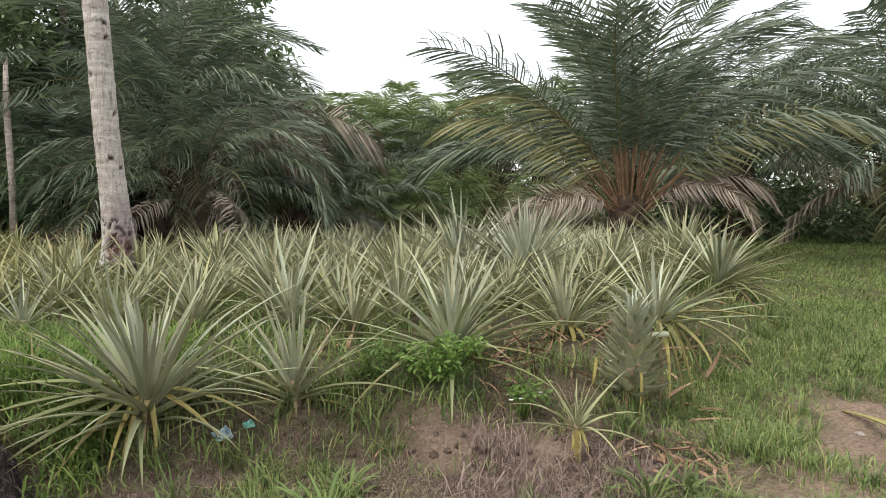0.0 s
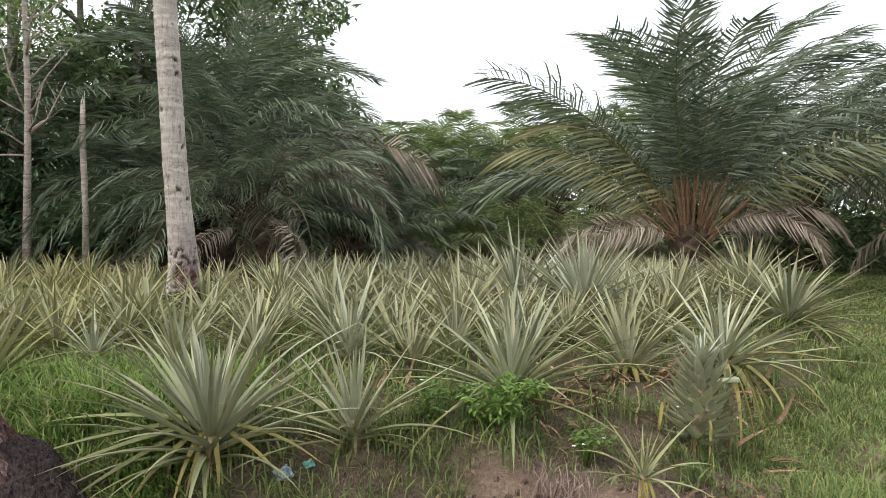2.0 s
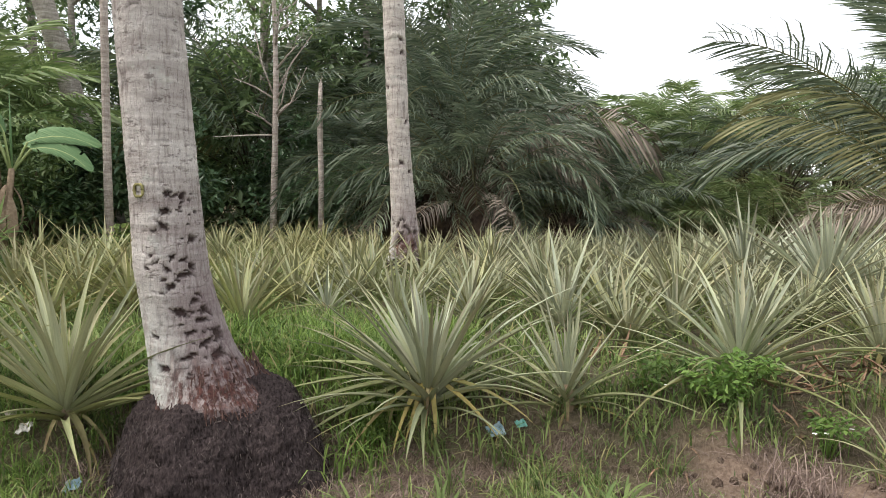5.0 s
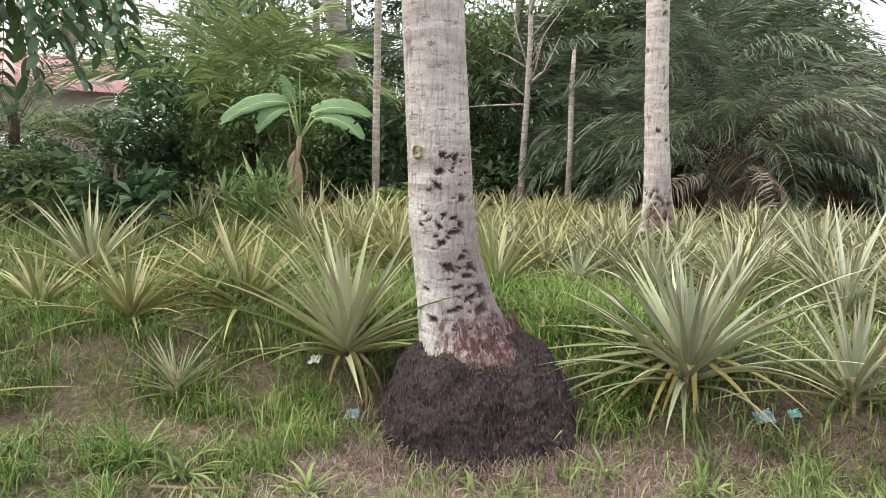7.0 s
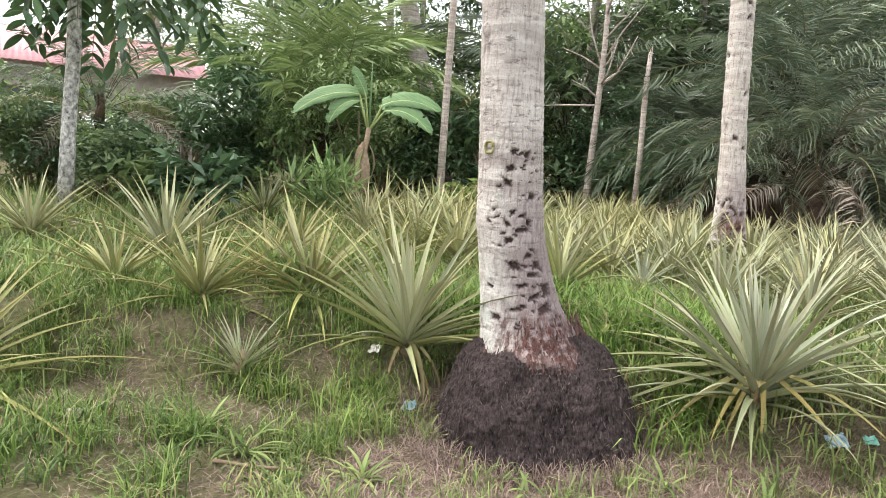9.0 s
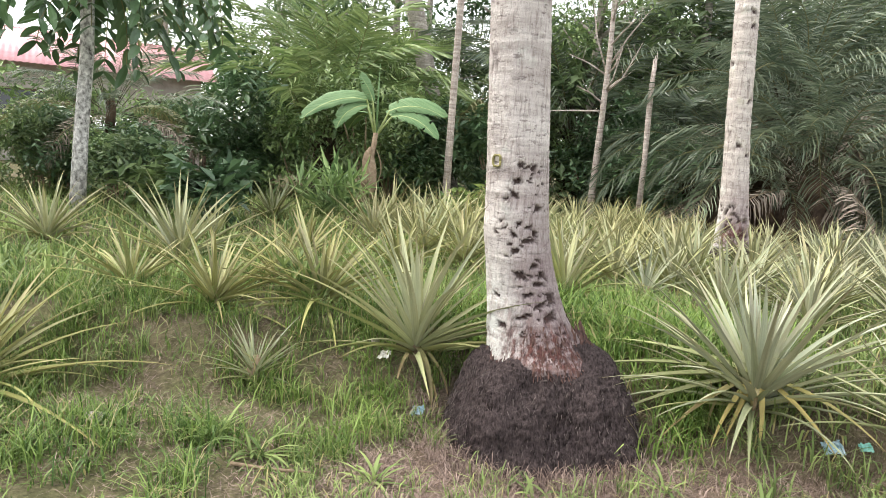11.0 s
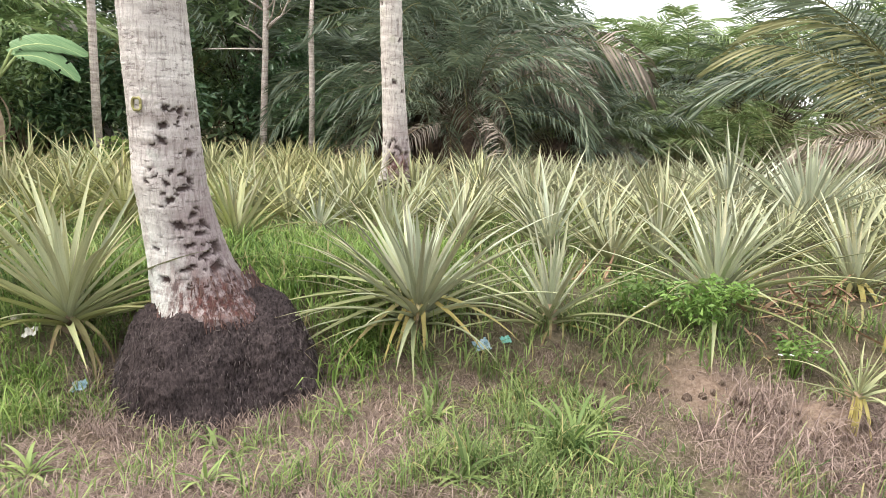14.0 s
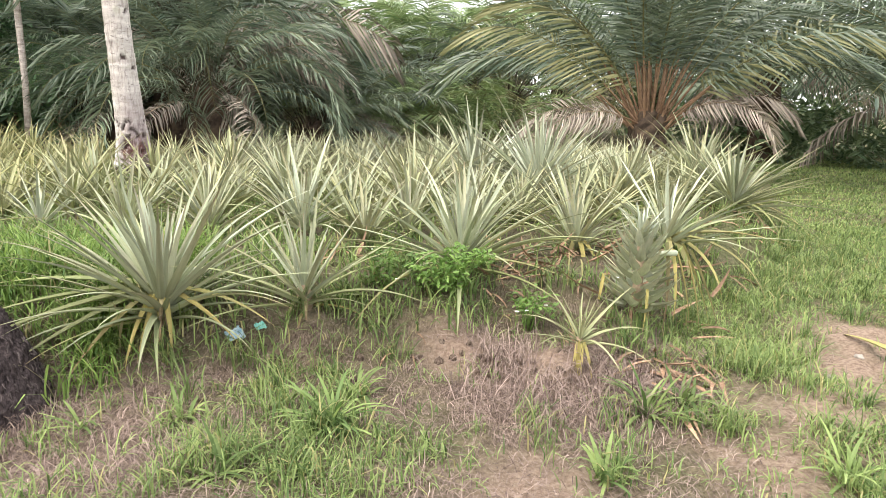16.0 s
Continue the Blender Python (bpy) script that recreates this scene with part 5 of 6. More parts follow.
def house():
    yaw = 75
    h = base_at("house", pose(-21.6, 6.2, land_z(-21.6, 6.2), 0, 0, yaw), "low house with pink metal roof and pale plaster walls", "house")
    box("wall", h, (-3.2, 0, 0), (3.2, 0.15, 2.72), M_WALL)
    box("wall", h, (-3.2, 4.0, 0), (3.2, 4.15, 2.72), M_WALL)
    box("wall", h, (-3.2, 0.15, 0), (-3.05, 4.0, 2.72), M_WALL)
    box("wall", h, (3.05, 0.15, 0), (3.2, 4.0, 2.72), M_WALL)
    for y0, rot in ((-0.5, 1), (4.65, -1)):
        v, f = corrugated(7.2, 2.85, 46, 0.022)
        m = pose(-3.6, y0, 2.6, 24, 0, 0) if rot > 0 else pose(3.6, y0, 2.6, 24, 0, 180)
        put("roof", mesh_of("roof", v, f, M_ROOF), h, m, "pink ribbed roof sheet")
    for x in (-1.9, 1.4):
        win = box("window", h, (x, -0.03, 1.0), (x + 1.0, 0.0, 1.9), M_GLASS)
        box("frame", win, (x - 0.06, -0.05, 0.94), (x + 1.06, -0.03, 1.0), M_DARKWOOD)
        box("frame", win, (x - 0.06, -0.05, 1.9), (x + 1.06, -0.03, 1.96), M_DARKWOOD)
    box("door", h, (-0.4, -0.04, 0), (0.45, 0.0, 2.0), M_DARKWOOD)
    s = base_at("lean_to_shed", pose(-17.9, 6.4, land_z(-17.9, 6.4) - 0.0, 0, 0, 78), "lean-to shed with pale metal roof and timber posts", "shed")
    v, f = corrugated(3.4, 1.6, 14)
    put("roof", mesh_of("roof", v, f, M_SHEET), s, pose(-1.7, -0.6, 1.0, 12, 0, 0))
    for x in (-1.5, 0.0, 1.5):
        for y, top in ((-0.45, 1.03), (0.75, 1.28)):
            v, f = tube([(x, y, -0.05), (x, y, top)], [0.05, 0.045], 8)
            put("post", mesh_of("post", v, f, M_DARKWOOD), s)
    box("wall", s, (-1.5, 0.8, 0), (1.5, 0.88, 1.28), M_WALL)
    box("rail", s, (-1.6, -0.5, 0.72), (1.6, -0.44, 0.80), M_SHEET)


house()


# ---- the odd pineapple by the bank ----
def fruiting_plant():
    x, y = 1.04, 3.80
    rng = random.Random(31)
    p = base_at("pineapple_plant", pose(x, y, land_z(x, y)), "stunted pineapple plant with a scaly column of short blunt leaves", "pineapple plant", "pineapple plants in the field")
    v, f = tube([(0, 0, -0.05), (0, 0, 0.15), (0, 0, 0.45)], [0.035, 0.03, 0.02], 10)
    put("stem", mesh_of("stem", v, f, M_STEM_DRY), p)
    v, f, uv = leaf_mesh(-30, 0.0, 0.40, 5)
    blunt = mesh_of("scale_leaf", v, f, M_LEAF, True, [(a * 0.7, b) for a, b in uv])
    for i in range(72):
        u = i / 72
        r = 0.03 + 0.055 * math.sin(math.pi * min(1, 0.3 + 0.65 * u))
        ob = put("scale_leaf", blunt, p, pose(0, 0, 0.04 + 0.44 * u, 0, 0, i * 137.5) @ pose(r, 0, 0, 0, -(18 + 34 * u + rng.uniform(-6, 6)), 0) @ Matrix.Diagonal([0.20 - 0.06 * u + rng.uniform(-0.015, 0.015)] * 3 + [1]))
        ob.color = (0.0, rng.uniform(0.45, 0.8), rng.uniform(0.1, 0.4), 1)
    for i in range(18):
        u = i / 18
        ob = put("crown_leaf", LEAF_MESHES[2 + i % 4], p, pose(0, 0, 0.46, 0, 0, i * 137.5) @ pose(0.01, 0, 0, 0, -(84 - 55 * u), 0) @ Matrix.Diagonal((0.22, 0.36, 0.22, 1)))
        ob.color = (0.0, 1.0, 0, 1)
    v, f = tube([(0.05, -0.02, 0.37), (0.12, -0.03, 0.385), (0.19, -0.02, 0.385)], [0.013, 0.014, 0.015], 10)
    put("cut_stalk", mesh_of("cut_stalk", v, f, M_CUT), p, None, "pale cut leaf stalk")
    # old yellow and brown leaves hanging beside it
    for dx, dy, dz, az, tilt, l2, gold, dry in ((0.17, 0.0, 0.40, -60, 72, 0.34, 1, 0.1), (0.20, 0.02, 0.38, -30, 68, 0.36, 1, 0.15), (0.24, 0.06, 0.42, -10, 62, 0.46, 0.9, 0.3), (0.13, 0.0, 0.44, -50, 78, 0.44, 0.5, 0.9), (0.30, 0.1, 0.38, 5, 60, 0.42, 0.6, 0.7), (0.26, 0.0, 0.34, -25, 70, 0.38, 1, 0.4), (-0.18, 0.05, 0.24, -120, 70, 0.24, 1, 0.1), (0.02, -0.12, 0.2, -90, 75, 0.2, 1, 0.2)):
        ob = put("old_leaf", LEAF_MESHES[4], p, pose(dx, dy, dz, 0, 0, az) @ pose(0, 0, 0, 0, tilt, 0) @ Matrix.Diagonal((l2 * 1.2, l2 * 1.5, l2 * 1.2, 1)), "hanging yellow and brown dying leaf")
        ob.color = (gold, 0.1, dry, 1)


fruiting_plant()


def small_plant():
    """The young plant on the crumbled bank, on a bare yellow stem."""
    x, y = 0.62, 3.16
    rng = random.Random(37)
    z = land_z(x, y)
    p = base_at("pineapple_plant", pose(x, y, z), "young pineapple plant leaning from the bank, yellow lower leaves", "pineapple plant", "pineapple plants in the field")
    v, f = tube([(-0.03, -0.03, -0.04), (-0.01, -0.01, 0.06), (0, 0, 0.15)], [0.02, 0.018, 0.02], 8)
    put("stem", mesh_of("stem", v, f, M_STEM_DRY), p)
    for m, kind, last, u in rosette(rng, 0.32, 0.34, 20, droop=1.3, old=0):
        ob = put("leaf", LEAF_MESHES[kind], p, pose(0, 0, 0.08) @ m)
        ob.color = (0.3, 0.35, 0.1, 1)
    for az, l2, tilt in ((-95, 0.30, -72), (-50, 0.26, -58), (-125, 0.2, -74), (-85, 0.26, -66)):
        ob = put("old_leaf", LEAF_MESHES[6], p, pose(0, 0, 0.14, 0, 0, az) @ pose(0.015, 0, 0, 0, -tilt, 0) @ Matrix.Diagonal((l2, l2 * 1.5, l2, 1)), "bright yellow dying leaf")
        ob.color = (1, 0, 0.12, 1)


small_plant()


# ---- grass and straw ----
def blades(name, px, py, length, width, lean, mat, seed, label, curl=0.8, lift=0.0, flat=False):
    """Grass as one mesh of tapering bent blades."""
    rng = np.random.default_rng(seed)
    n = len(px)
    az = rng.uniform(0, 2 * math.pi, n)
    l2 = length * rng.uniform(0.55, 1.3, n)
    w = width * rng.uniform(0.7, 1.3, n)
    th0 = np.abs(rng.normal(0, lean, n))
    th0 = rng.uniform(0.9, 1.52, n) if flat else th0
    th1 = th0 + rng.uniform(0.2, 1.2, n) * curl
    th2 = th1 + rng.uniform(0.2, 1.0, n) * curl
    d = np.stack([np.cos(az), np.sin(az)], -1)
    side = np.stack([-np.sin(az), np.cos(az), 0 * az], -1)
    p = np.stack([px, py, land(px, py) - 0.008 + lift * rng.random(n)], -1)
    q = [p]
    for th, s in ((th0, 0.4), (th1, 0.35), (th2, 0.25)):
        stp = np.concatenate([d * np.sin(th)[:, None], np.cos(th)[:, None]], 1) * (l2 * s)[:, None]
        nxt = q[-1] + stp
        q.append(nxt)
    half = side * w[:, None] * 0.5
    verts = np.stack([q[0] - half * 0.8, q[0] + half * 0.8, q[1] - half, q[1] + half, q[2] - half * 0.7, q[2] + half * 0.7, q[3]], 1).reshape(-1, 3)
    o = np.arange(n)[:, None] * 7
    faces = (o + [0, 1, 3, 2]).tolist() + (o + [2, 3, 5, 4]).tolist() + (o + [4, 5, 6]).tolist()
    me = mesh_of(name, verts, faces, mat, False)
    return tagged(put(name, me), label, "grass", kind="stuff")


def scattered(seed, n, x0, x1, y0, y1, keep, clump=0.0, per=9):
    """Tufted places where keep(x, y) allows."""
    rng = np.random.default_rng(seed)
    k = n // per
    cx, cy = rng.uniform(x0, x1, k), rng.uniform(y0, y1, k)
    ok = rng.random(k) < keep(cx, cy)
    cx, cy = np.repeat(cx[ok], per), np.repeat(cy[ok], per)
    m = len(cx)
    return cx + rng.normal(0, clump, m), cy + rng.normal(0, clump, m)


def patchy(x, y):
    return np.clip(0.42 + 0.4 * waves(x * 1.3 + 2, y * 1.3) + 0.55 * waves(x * 3.7 + 1, y * 3.3), 0.04, 1)


FOOT = lambda x, y: np.hypot(x + 2.255, y - 2.72) > 0.56  # noqa: E731
lawn_keep = lambda x, y: np.clip(green_amount(x, y) * (edge_distance(x, y) < 0.1) * (1 - bare_amount(x, y)) * (0.45 + 0.55 * patchy(x, y)), 0, 1) * FOOT(x, y)  # noqa: E731
mid_keep = lambda x, y: np.clip((0.14 + green_amount(x, y)) * (1 - 0.9 * bare_amount(x, y)) * patchy(x, y), 0, 1) * FOOT(x, y)  # noqa: E731
field_keep = lambda x, y: (edge_distance(x, y) > 0.0) * (0.4 + 0.6 * patchy(x, y)) * np.where((x > 0.3) & (y < 7.5), 0.3, 1.0) * (1 - bare_amount(x, y))  # noqa: E731
dry_keep = lambda x, y: np.clip(1.05 - green_amount(x, y), 0.3, 1) * (1 - 0.85 * bare_amount(x, y)) * (edge_distance(x, y) < 0.5) * (np.hypot(x + 2.255, y - 2.72) > 0.6)  # noqa: E731

def tufts(name, label, seed, count, area, keep, height, blade, per=22, radius=0.035, mat=None, lean=0.38):
    """Distinct tufts that stand above the general cover."""
    x0, x1, y0, y1 = area
    px, py = scattered(seed, count * per, x0, x1, y0, y1, keep, radius, per)
    blades(name, px, py, height, blade, lean, mat or M_GRASS, seed + 50, label, 1.0)


gx, gy = scattered(1, 170000, 1.0, 6.5, 1.2, 8.0, lawn_keep, 0.03, 8)
blades("lawn_grass", gx, gy, 0.075, 0.0056, 0.75, M_GRASS, 11, "short bright green lawn grass", 1.0)
gx, gy = scattered(2, 130000, 2.5, 17.0, 6.8, 18.5, lambda x, y: (edge_distance(x, y) < 0.1) * 1.0, 0.06, 8)
blades("far_lawn_grass", gx, gy, 0.085, 0.012, 0.8, M_GRASS, 12, "green grass of the far lawn", 1.0)
gx, gy = scattered(8, 60000, -7.0, 8.0, -6.0, 1.6, mid_keep, 0.05, 9)
blades("rough_grass", gx, gy, 0.09, 0.008, 0.7, M_GRASS, 18, "short rough grass on the open ground")
gx, gy = scattered(3, 40000, -2.6, 1.9, 1.0, 3.7, mid_keep, 0.03, 9)
blades("bank_grass", gx, gy, 0.10, 0.005, 0.7, M_GRASS, 13, "green grass on the dry bank")
gx, gy = scattered(4, 80000, -6.5, -2.4, -0.6, 4.0, mid_keep, 0.035, 9)
blades("weedy_grass", gx, gy, 0.12, 0.0055, 0.65, M_GRASS_DEEP, 14, "weedy green grass beside the coconut palm")
gx, gy = scattered(5, 46000, -6.0, 3.2, 2.4, 8.0, field_keep, 0.04, 8)
blades("field_weeds", gx, gy, 0.17, 0.009, 0.5, M_GRASS, 15, "green weeds between the pineapple plants")
gx, gy = scattered(6, 30000, -13.0, -4.5, -1.0, 10.0, lambda x, y: 0.8 + 0 * x, 0.06, 8)
blades("edge_grass", gx, gy, 0.22, 0.014, 0.5, M_GRASS, 16, "rough grass along the bushes")
gx, gy = scattered(7, 150000, -4.6, 2.4, 0.6, 3.8, dry_keep, 0.05, 6)
blades("dry_grass", gx, gy, 0.06, 0.0022, 1.5, M_STRAW, 17, "matted dry brown grass and litter", 0.12, 0.02, True)
tufts("grass_tufts", "taller green grass tufts on the bank", 21, 360, (-1.4, 1.9, 1.7, 3.5), mid_keep, 0.17, 0.0050, 32, 0.045)
tufts("lawn_tufts", "long grass tufts along the field edge", 22, 300, (1.0, 3.6, 2.0, 7.5), lambda x, y: np.clip(1.2 - np.abs(edge_distance(x, y) + 0.35) * 1.1, 0, 1) * (1 - bare_amount(x, y)), 0.17, 0.006, 30)
tufts("bank_weeds", "long green weeds at the foot of the plants", 23, 420, (-6.0, 1.5, 0.4, 4.4), lambda x, y: np.clip(1 - np.abs(edge_distance(x, y) - 0.25) * 1.6, 0, 1) * (1 - bare_amount(x, y)) * FOOT(x, y), 0.20, 0.0065, 26)
tufts("shade_tufts", "lush green grass behind the coconut palm", 30, 330, (-3.3, -1.5, 2.7, 4.3), lambda x, y: np.clip(edge_distance(x, y) * 3 + 0.9, 0, 1) * FOOT(x, y), 0.26, 0.008, 22, 0.05, M_GRASS_DEEP)
tufts("left_tufts", "bright grass tufts on the weedy slope", 24, 420, (-5.2, -2.2, 0.2, 2.6), mid_keep, 0.19, 0.0050, 36, 0.05, M_GRASS_DEEP)
tufts("straw_tufts", "bleached dry grass tufts hanging on the bank", 25, 90, (0.0, 1.1, 2.5, 3.3), lambda x, y: bump_at(x, y, 0.5, 2.95, 0.4), 0.22, 0.004, 30, 0.05, M_STRAW, 1.0)
tufts("foot_tufts", "thin dry and green tufts round the palm's foot", 26, 70, (-3.1, -1.0, 1.6, 2.5), lambda x, y: 0.55 * FOOT(x, y), 0.14, 0.005, 12, 0.035)
tufts("foot_straw", "bleached straw tufts against the palm's dark foot", 27, 700, (-3.0, -1.5, 1.9, 3.0), lambda x, y: np.exp(-((np.hypot(x + 2.255, y - 2.72) - 0.60) / 0.08) ** 2), 0.11, 0.0032, 16, 0.03, M_STRAW, 0.6)
tufts("litter_straw", "loose dry stems lying on the litter", 28, 900, (-2.6, 1.4, 1.5, 3.2), dry_keep, 0.09, 0.0022, 6, 0.05, M_STRAW, 1.1)
tufts("thin_green_tufts", "thin green tufts coming through dry litter", 29, 170, (-2.4, 1.2, 1.5, 3.2), lambda x, y: 0.6 * dry_keep(x, y) * patchy(x + 3, y), 0.11, 0.0045, 16, 0.03)


# ---- herbs, litter and fallen things ----
def herb(x, y, r, h, n, size, seed, label, mat=None, aspect=0.5):
    p = base_at("herb", pose(x, y, land_z(x, y)), label, "herb", "leafy herbs between the plants")
    rng = random.Random(seed)
    cs = clumps(rng, 9, r * 0.8, r * 0.7, h * 0.3, h, r * 0.25, r * 0.45)
    v, f = leaf_cloud(n, cs, 0.8, size, seed, aspect, 0.1 if aspect > 0.3 else -0.6)
    put("foliage", mesh_of("foliage", v, f, mat or M_HERB, False), p)
    for c in cs:
        v, f = tube([(c[0] * 0.2, c[1] * 0.2, -0.02), (c[0] * 0.6, c[1] * 0.6, c[2] * 0.5), c[:3]], [0.004, 0.003, 0.002], 5)
        put("stalk", mesh_of("stalk", v, f, M_HERB), p)


herb(0.0, 3.66, 0.26, 0.26, 700, 0.045, 1, "bushy small-leaved green herb below a pineapple plant")
herb(-3.86, 2.3, 0.22, 0.24, 170, 0.15, 2, "bright yellow-green herb with long leaves", M_GRASS, 0.2)
herb(0.42, 3.62, 0.16, 0.2, 220, 0.04, 4, "small green herb with tiny white flowers")
herb(-0.35, 3.75, 0.2, 0.18, 260, 0.045, 5, "small green herb on the bank")
herb(-7.6, 3.4, 0.6, 0.7, 420, 0.22, 6, "dark broad-leaved weed beside the bushes", M_BROAD)
herb(-7.9, 5.3, 0.5, 0.6, 260, 0.42, 7, "strap-leaved bright green clump near the banana plant", M_BUSH, 0.14)
herb(-8.9, 3.3, 0.6, 0.8, 500, 0.2, 8, "leafy weed clump at the hedge foot", M_BUSH)
herb(-6.6, 6.6, 0.5, 0.6, 420, 0.14, 9, "yellow-green weed clump at the field's edge", M_GRASS)


# x, y, length, blades
CLUMPS = [(-1.44, 2.53, 0.15, 9), (-1.69, 2.08, 0.17, 11), (-0.45, 2.55, 0.26, 34), (-0.4, 2.85, 0.22, 30), (-0.76, 2.15, 0.2, 18), (-1.07, 2.6, 0.16, 14), (0.85, 2.75, 0.24, 36), (1.02, 2.86, 0.22, 30), (-1.82, 2.15, 0.17, 10),
          (-2.23, 1.61, 0.18, 22), (-2.62, 1.32, 0.2, 26), (-2.9, 1.25, 0.2, 30), (0.55, 2.24, 0.18, 16), (1.45, 2.31, 0.2, 26), (-1.6, 1.8, 0.15, 12)]


def grass_clump(x, y, r, n, seed, label):
    """One star-shaped clump of broad arching blades."""
    rng = random.Random(seed)
    pieces = []
    for i in range(n):
        v, f = big_leaf_mesh(r * rng.uniform(0.6, 1.2), 0.011 * rng.uniform(0.7, 1.2), rng.uniform(30, 95), 0, 6)
        m = pose(rng.gauss(0, 0.015), rng.gauss(0, 0.015), 0, 0, 0, rng.uniform(0, 360)) @ pose(0, 0, 0, 0, -rng.uniform(25, 80), 0)
        pieces.append(([m @ Vector(p) for p in v], f))
    v, f = joined(*pieces)
    tagged(put("grass_clump", mesh_of("grass_clump", v, f, M_GRASS), None, pose(x, y, land_z(x, y) - 0.005)), label, "grass", "clumps of broad grass")


for k, (x, y, r, n) in enumerate(CLUMPS):
    grass_clump(x, y, r, n, 300 + k, "clump of broad bright green grass in dry litter" if n < 20 else "dense clump of long green grass on the bank")


def flowers():
    rng = random.Random(9)
    m = plain_material("white_petal", (0.7, 0.7, 0.66), (0.85, 0.85, 0.8), 20, 0.7)
    for x, y in ((0.39, 3.52), (-0.46, 3.85), (0.5, 3.6), (0.9, 3.75), (-0.3, 3.6), (1.9, 5.1), (0.33, 3.42)):
        p = base_at("flower", pose(x, y, land_z(x, y)), "tiny white wild flower on a thin stalk", "flower", "wild flowers")
        h = rng.uniform(0.14, 0.2)
        v, f = tube([(0, 0, -0.01), (0.01, 0, h)], [0.002, 0.0015], 5)
        put("stalk", mesh_of("stalk", v, f, M_HERB), p)
        pieces = []
        for k in range(5):
            v, f = big_leaf_mesh(0.012, 0.008, 30, 0, 3)
            pieces.append(([pose(0.01, 0, h, 0, -20, k * 72) @ Vector(q) for q in v], f))
        v, f = joined(*pieces)
        put("blossom", mesh_of("blossom", v, f, m), p)


flowers()

M_DRYLEAF = plain_material("fallen_dry_leaf", (0.15, 0.075, 0.045), (0.42, 0.29, 0.19), 10, 0.8, (1, 1, 1), 0.4, 0.2, True)
M_PLASTIC_BLUE = plain_material("pale_blue_plastic", (0.14, 0.27, 0.33), (0.38, 0.47, 0.51), 22, 0.3, (1, 1, 1), 0.3, 0.5)
M_PAPER = plain_material("white_paper", (0.5, 0.48, 0.44), (0.72, 0.70, 0.66), 20, 0.8)
M_PLASTIC_GREEN = plain_material("teal_plastic", (0.10, 0.34, 0.28), (0.25, 0.50, 0.42), 22, 0.3, (1, 1, 1), 0.3, 0.5)
M_STONE = plain_material("pale_stone", (0.22, 0.19, 0.16), (0.42, 0.38, 0.33), 16, 0.9)
DRY_LEAVES = []
for bend in (20, 60, 110, -25):
    v, f, uv = leaf_mesh(bend, 0.12, 0.10, 7)
    DRY_LEAVES.append(mesh_of("dry_leaf", v, f, M_DRYLEAF))


def fallen_leaf(x, y, length, az, tilt, k, lift=0.01, label="curled brown fallen pineapple leaf"):
    ob = put("fallen_leaf", DRY_LEAVES[k], None, pose(x, y, land_z(x, y) + lift, 0, 0, az) @ pose(0, 0, 0, 10, -tilt, 0) @ Matrix.Diagonal((length, length, length, 1)))
    tagged(ob, label, "dry leaf", "fallen leaves")


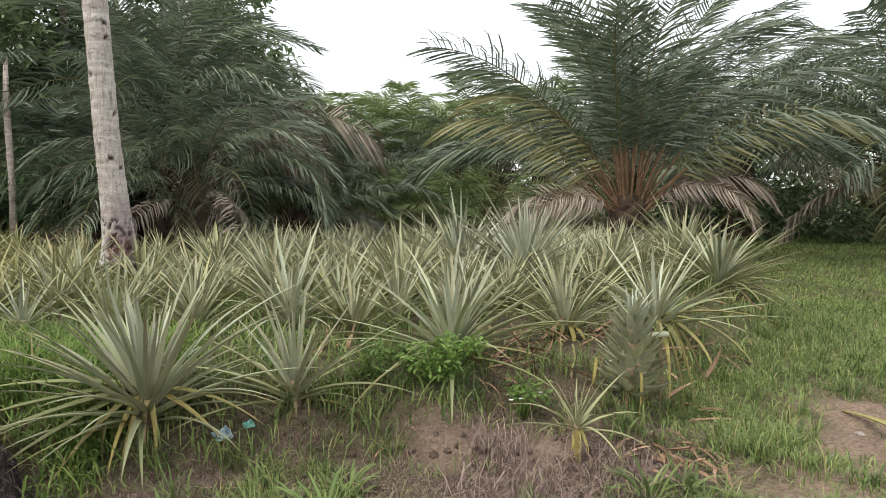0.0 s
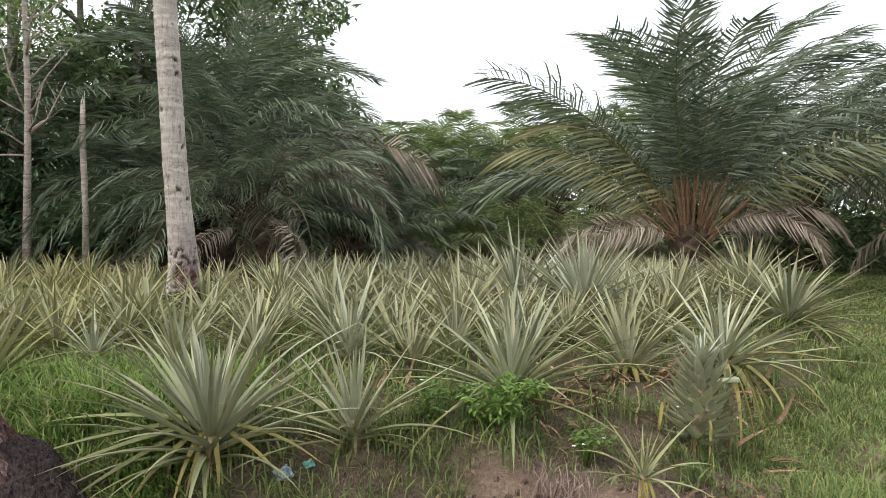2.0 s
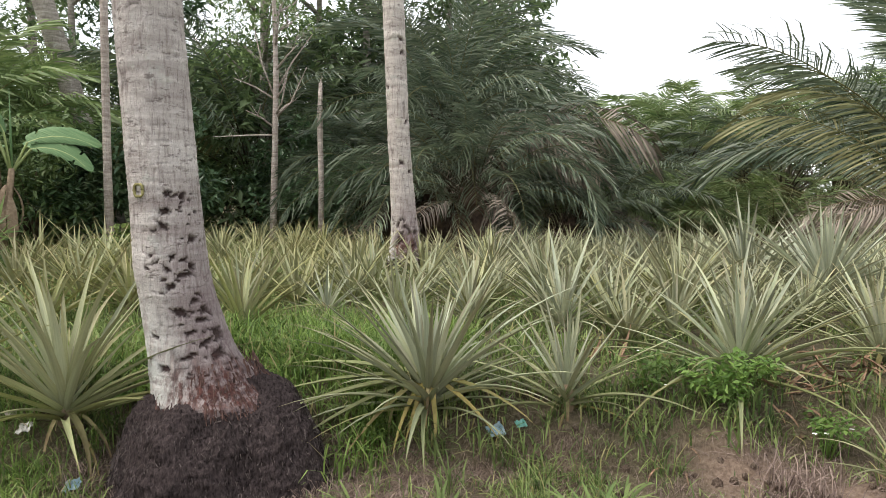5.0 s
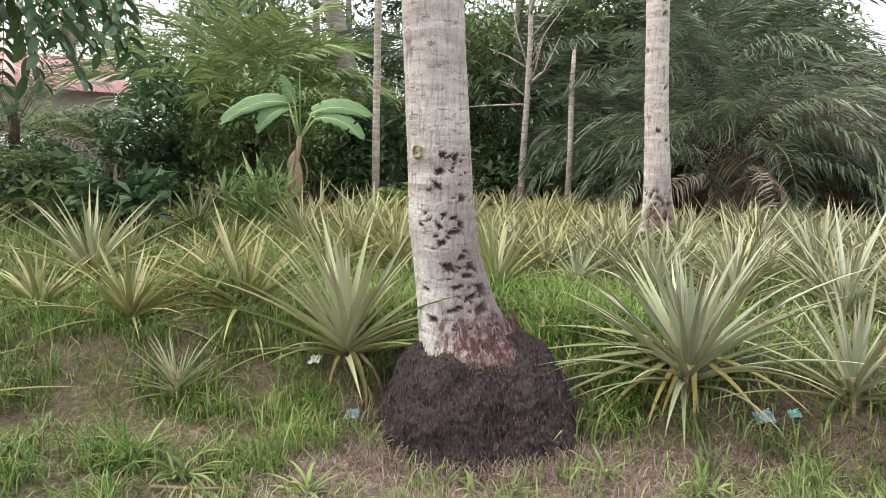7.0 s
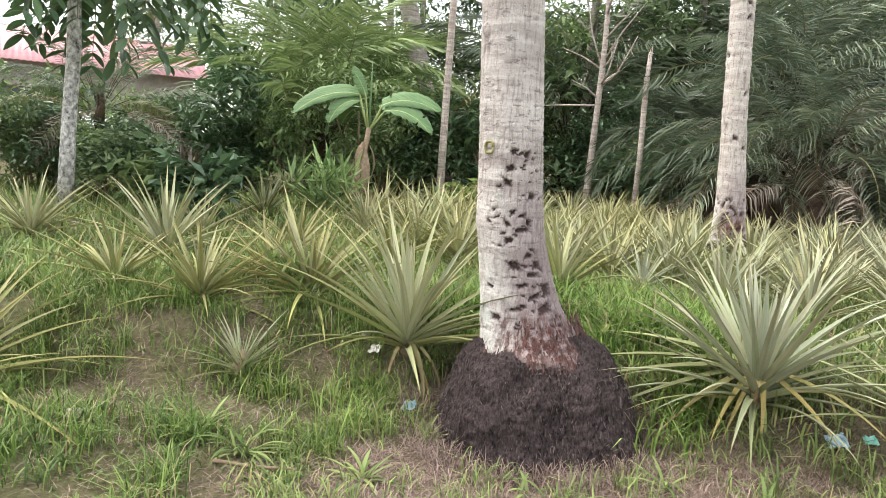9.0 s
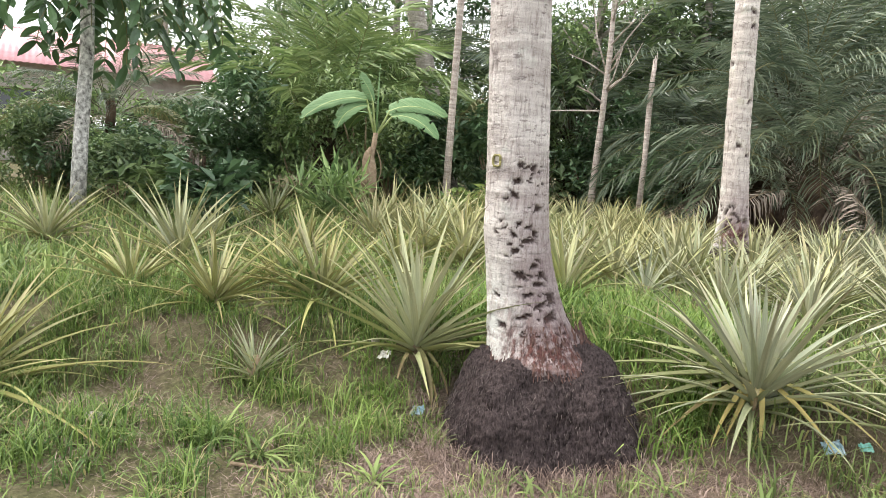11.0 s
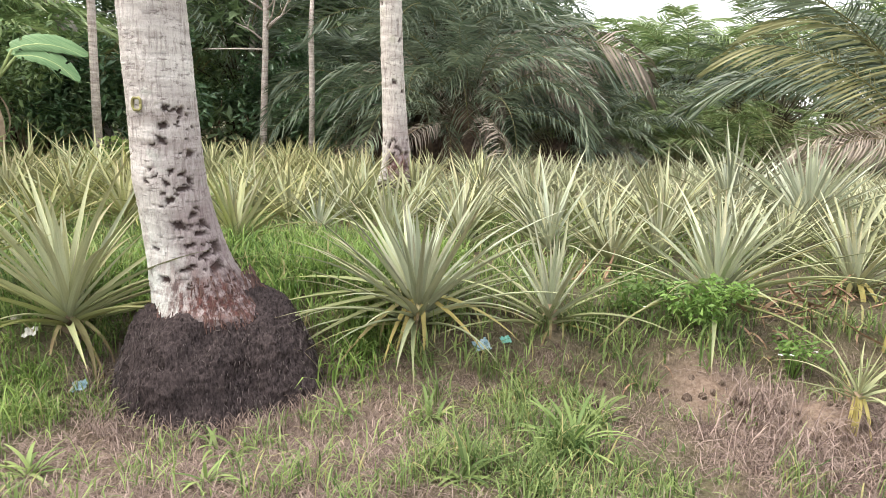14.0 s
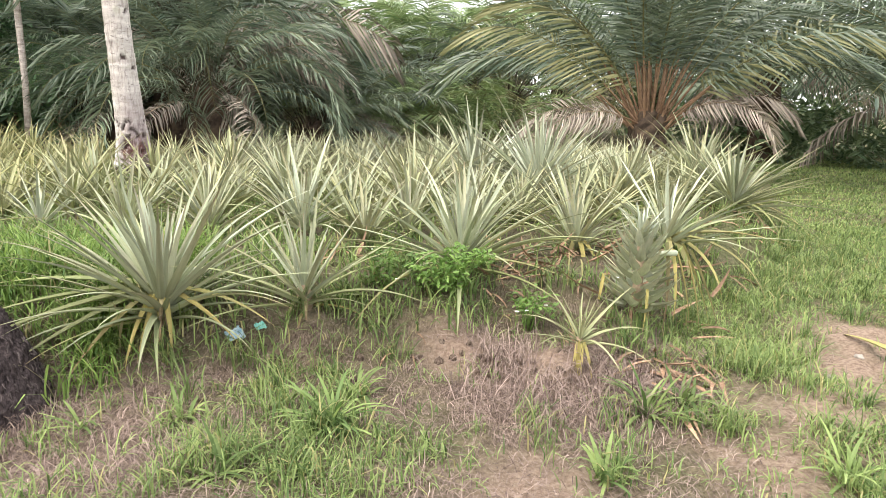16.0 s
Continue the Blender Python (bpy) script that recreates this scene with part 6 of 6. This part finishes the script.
def litter():
    rng = random.Random(41)
    for k in range(34):
        a = rng.gauss(0, 1)
        x, y = 1.12 + rng.gauss(0, 0.10) - 0.02 * k / 34, 3.18 + rng.gauss(0, 0.17)
        fallen_leaf(x, y, rng.uniform(0.14, 0.30), rng.gauss(-100, 45), rng.uniform(-4, 16), rng.randrange(4), rng.uniform(0.0, 0.06))
    for k in range(170):
        x, y = rng.choice(((0.2, 4.6), (-0.6, 4.2), (0.3, 4.0), (0.6, 3.9), (1.15, 4.0), (0.85, 4.55), (1.5, 4.7), (1.75, 4.9), (2.3, 5.9), (2.7, 6.5), (0.6, 4.4), (1.2, 4.5)))
        fallen_leaf(x + rng.gauss(0, 0.2), y + rng.gauss(0, 0.2), rng.uniform(0.12, 0.34), rng.uniform(0, 360), rng.uniform(-2, 30), rng.randrange(4), 0.03)
    for k in range(26):
        x, y = rng.choice(((-0.78, 3.28), (0.95, 3.7), (0.2, 3.9), (-1.3, 2.85), (0.7, 4.3), (1.6, 4.6), (-0.1, 3.3)))
        fallen_leaf(x + rng.gauss(0, 0.12), y + rng.gauss(0, 0.1), rng.uniform(0.08, 0.22), rng.uniform(0, 360), rng.uniform(-4, 16), rng.randrange(4), 0.015)
    for x, y, m, label, r in ((-3.0, 2.28, M_PAPER, "crumpled white paper scrap on the bank", 0.03), (-2.63, 2.21, M_PLASTIC_BLUE, "crumpled pale blue plastic wrapper in the grass", 0.032), (-1.04, 3.22, M_PLASTIC_BLUE, "crumpled blue and white plastic bag beside a plant", 0.04), (-0.93, 3.27, M_PLASTIC_GREEN, "scrap of teal plastic on the bank", 0.025)):
        bm = bmesh.new()
        bmesh.ops.create_grid(bm, x_segments=9, y_segments=9, size=r)
        for v in bm.verts:
            v.co.z = 0.3 * r + 0.9 * r * abs(noise.noise(v.co * (1.2 / r) + Vector((x, y, 0)))) + 0.5 * r * noise.noise(v.co * (3 / r))
            v.co.x += 0.4 * r * noise.noise(v.co * (2 / r) + Vector((3, 1, 0)))
        bmesh.ops.solidify(bm, geom=bm.faces[:], thickness=0.001)
        me = bpy.data.meshes.new("plastic_scrap")
        bm.to_mesh(me)
        bm.free()
        me.materials.append(m)
        tagged(put("plastic_scrap", me, None, pose(x, y, land_z(x, y) + 0.025, 18, -10, 30)), label, "litter")
    z = land_z(-2.45, 1.27) + 0.012
    stick = base_at("stick", pose(-2.45, 1.27, z), "forked dry grey stick lying in the grass", "stick")
    for pts, r in (([(-0.14, -0.09, 0.01), (0, 0, 0.015), (0.12, 0.11, 0.02)], 0.008), ([(0, 0, 0.012), (0.09, -0.02, 0.012), (0.13, -0.05, 0.01)], 0.005)):
        v, f = tube(pts, [r, r * 0.9, r * 0.5], 7)
        put("branch", mesh_of("branch", v, f, M_STEM_DRY), stick)
    for x, y, r in ((-3.12, 2.3, 0.03), (-3.3, 0.9, 0.05), (1.9, 3.3, 0.02), (2.2, 3.6, 0.025)):
        bm = bmesh.new()
        bmesh.ops.create_icosphere(bm, subdivisions=2, radius=r)
        for v in bm.verts:
            v.co = v.co * (1 + 0.4 * noise.noise(v.co * (1.5 / r))) * 1.0
            v.co.z *= 0.6
        me = bpy.data.meshes.new("stone")
        bm.to_mesh(me)
        bm.free()
        me.materials.append(M_STONE)
        tagged(put("stone", me, None, pose(x, y, land_z(x, y) + r * 0.3)), "small pale stone lying on the ground", "stone", "stones")
    # crumbled clods on the bare bank
    for k in range(40):
        cx, cy = rng.choice(((0.03, 3.3), (0.5, 3.2), (-0.68, 3.18)))
        r = rng.uniform(0.008, 0.028)
        x, y = cx + rng.gauss(0, 0.13), cy + rng.gauss(0, 0.08)
        bm = bmesh.new()
        bmesh.ops.create_icosphere(bm, subdivisions=1, radius=r)
        for v in bm.verts:
            v.co = v.co * (1 + 0.5 * noise.noise(v.co * (2 / r) + Vector((k, 0, 0))))
        me = bpy.data.meshes.new("clod")
        bm.to_mesh(me)
        bm.free()
        me.materials.append(M_GROUND)
        tagged(put("clod", me, None, pose(x, y, land_z(x, y) + r * 0.25)), "crumbled lump of dry brown earth", "clod", "clods of earth")


litter()
# a long leaf lying across the edge of the path
ob = put("fallen_leaf", LEAF_MESHES[4], None, pose(2.27, 3.38, land_z(2.27, 3.38) + 0.10, 0, 4, 88) @ Matrix.Diagonal((0.82, 0.9, 0.82, 1)))
ob.color = (0.9, 0.1, 0.1, 1)
tagged(ob, "long yellow-green pineapple leaf lying over the path", "fallen leaf", "fallen leaves")
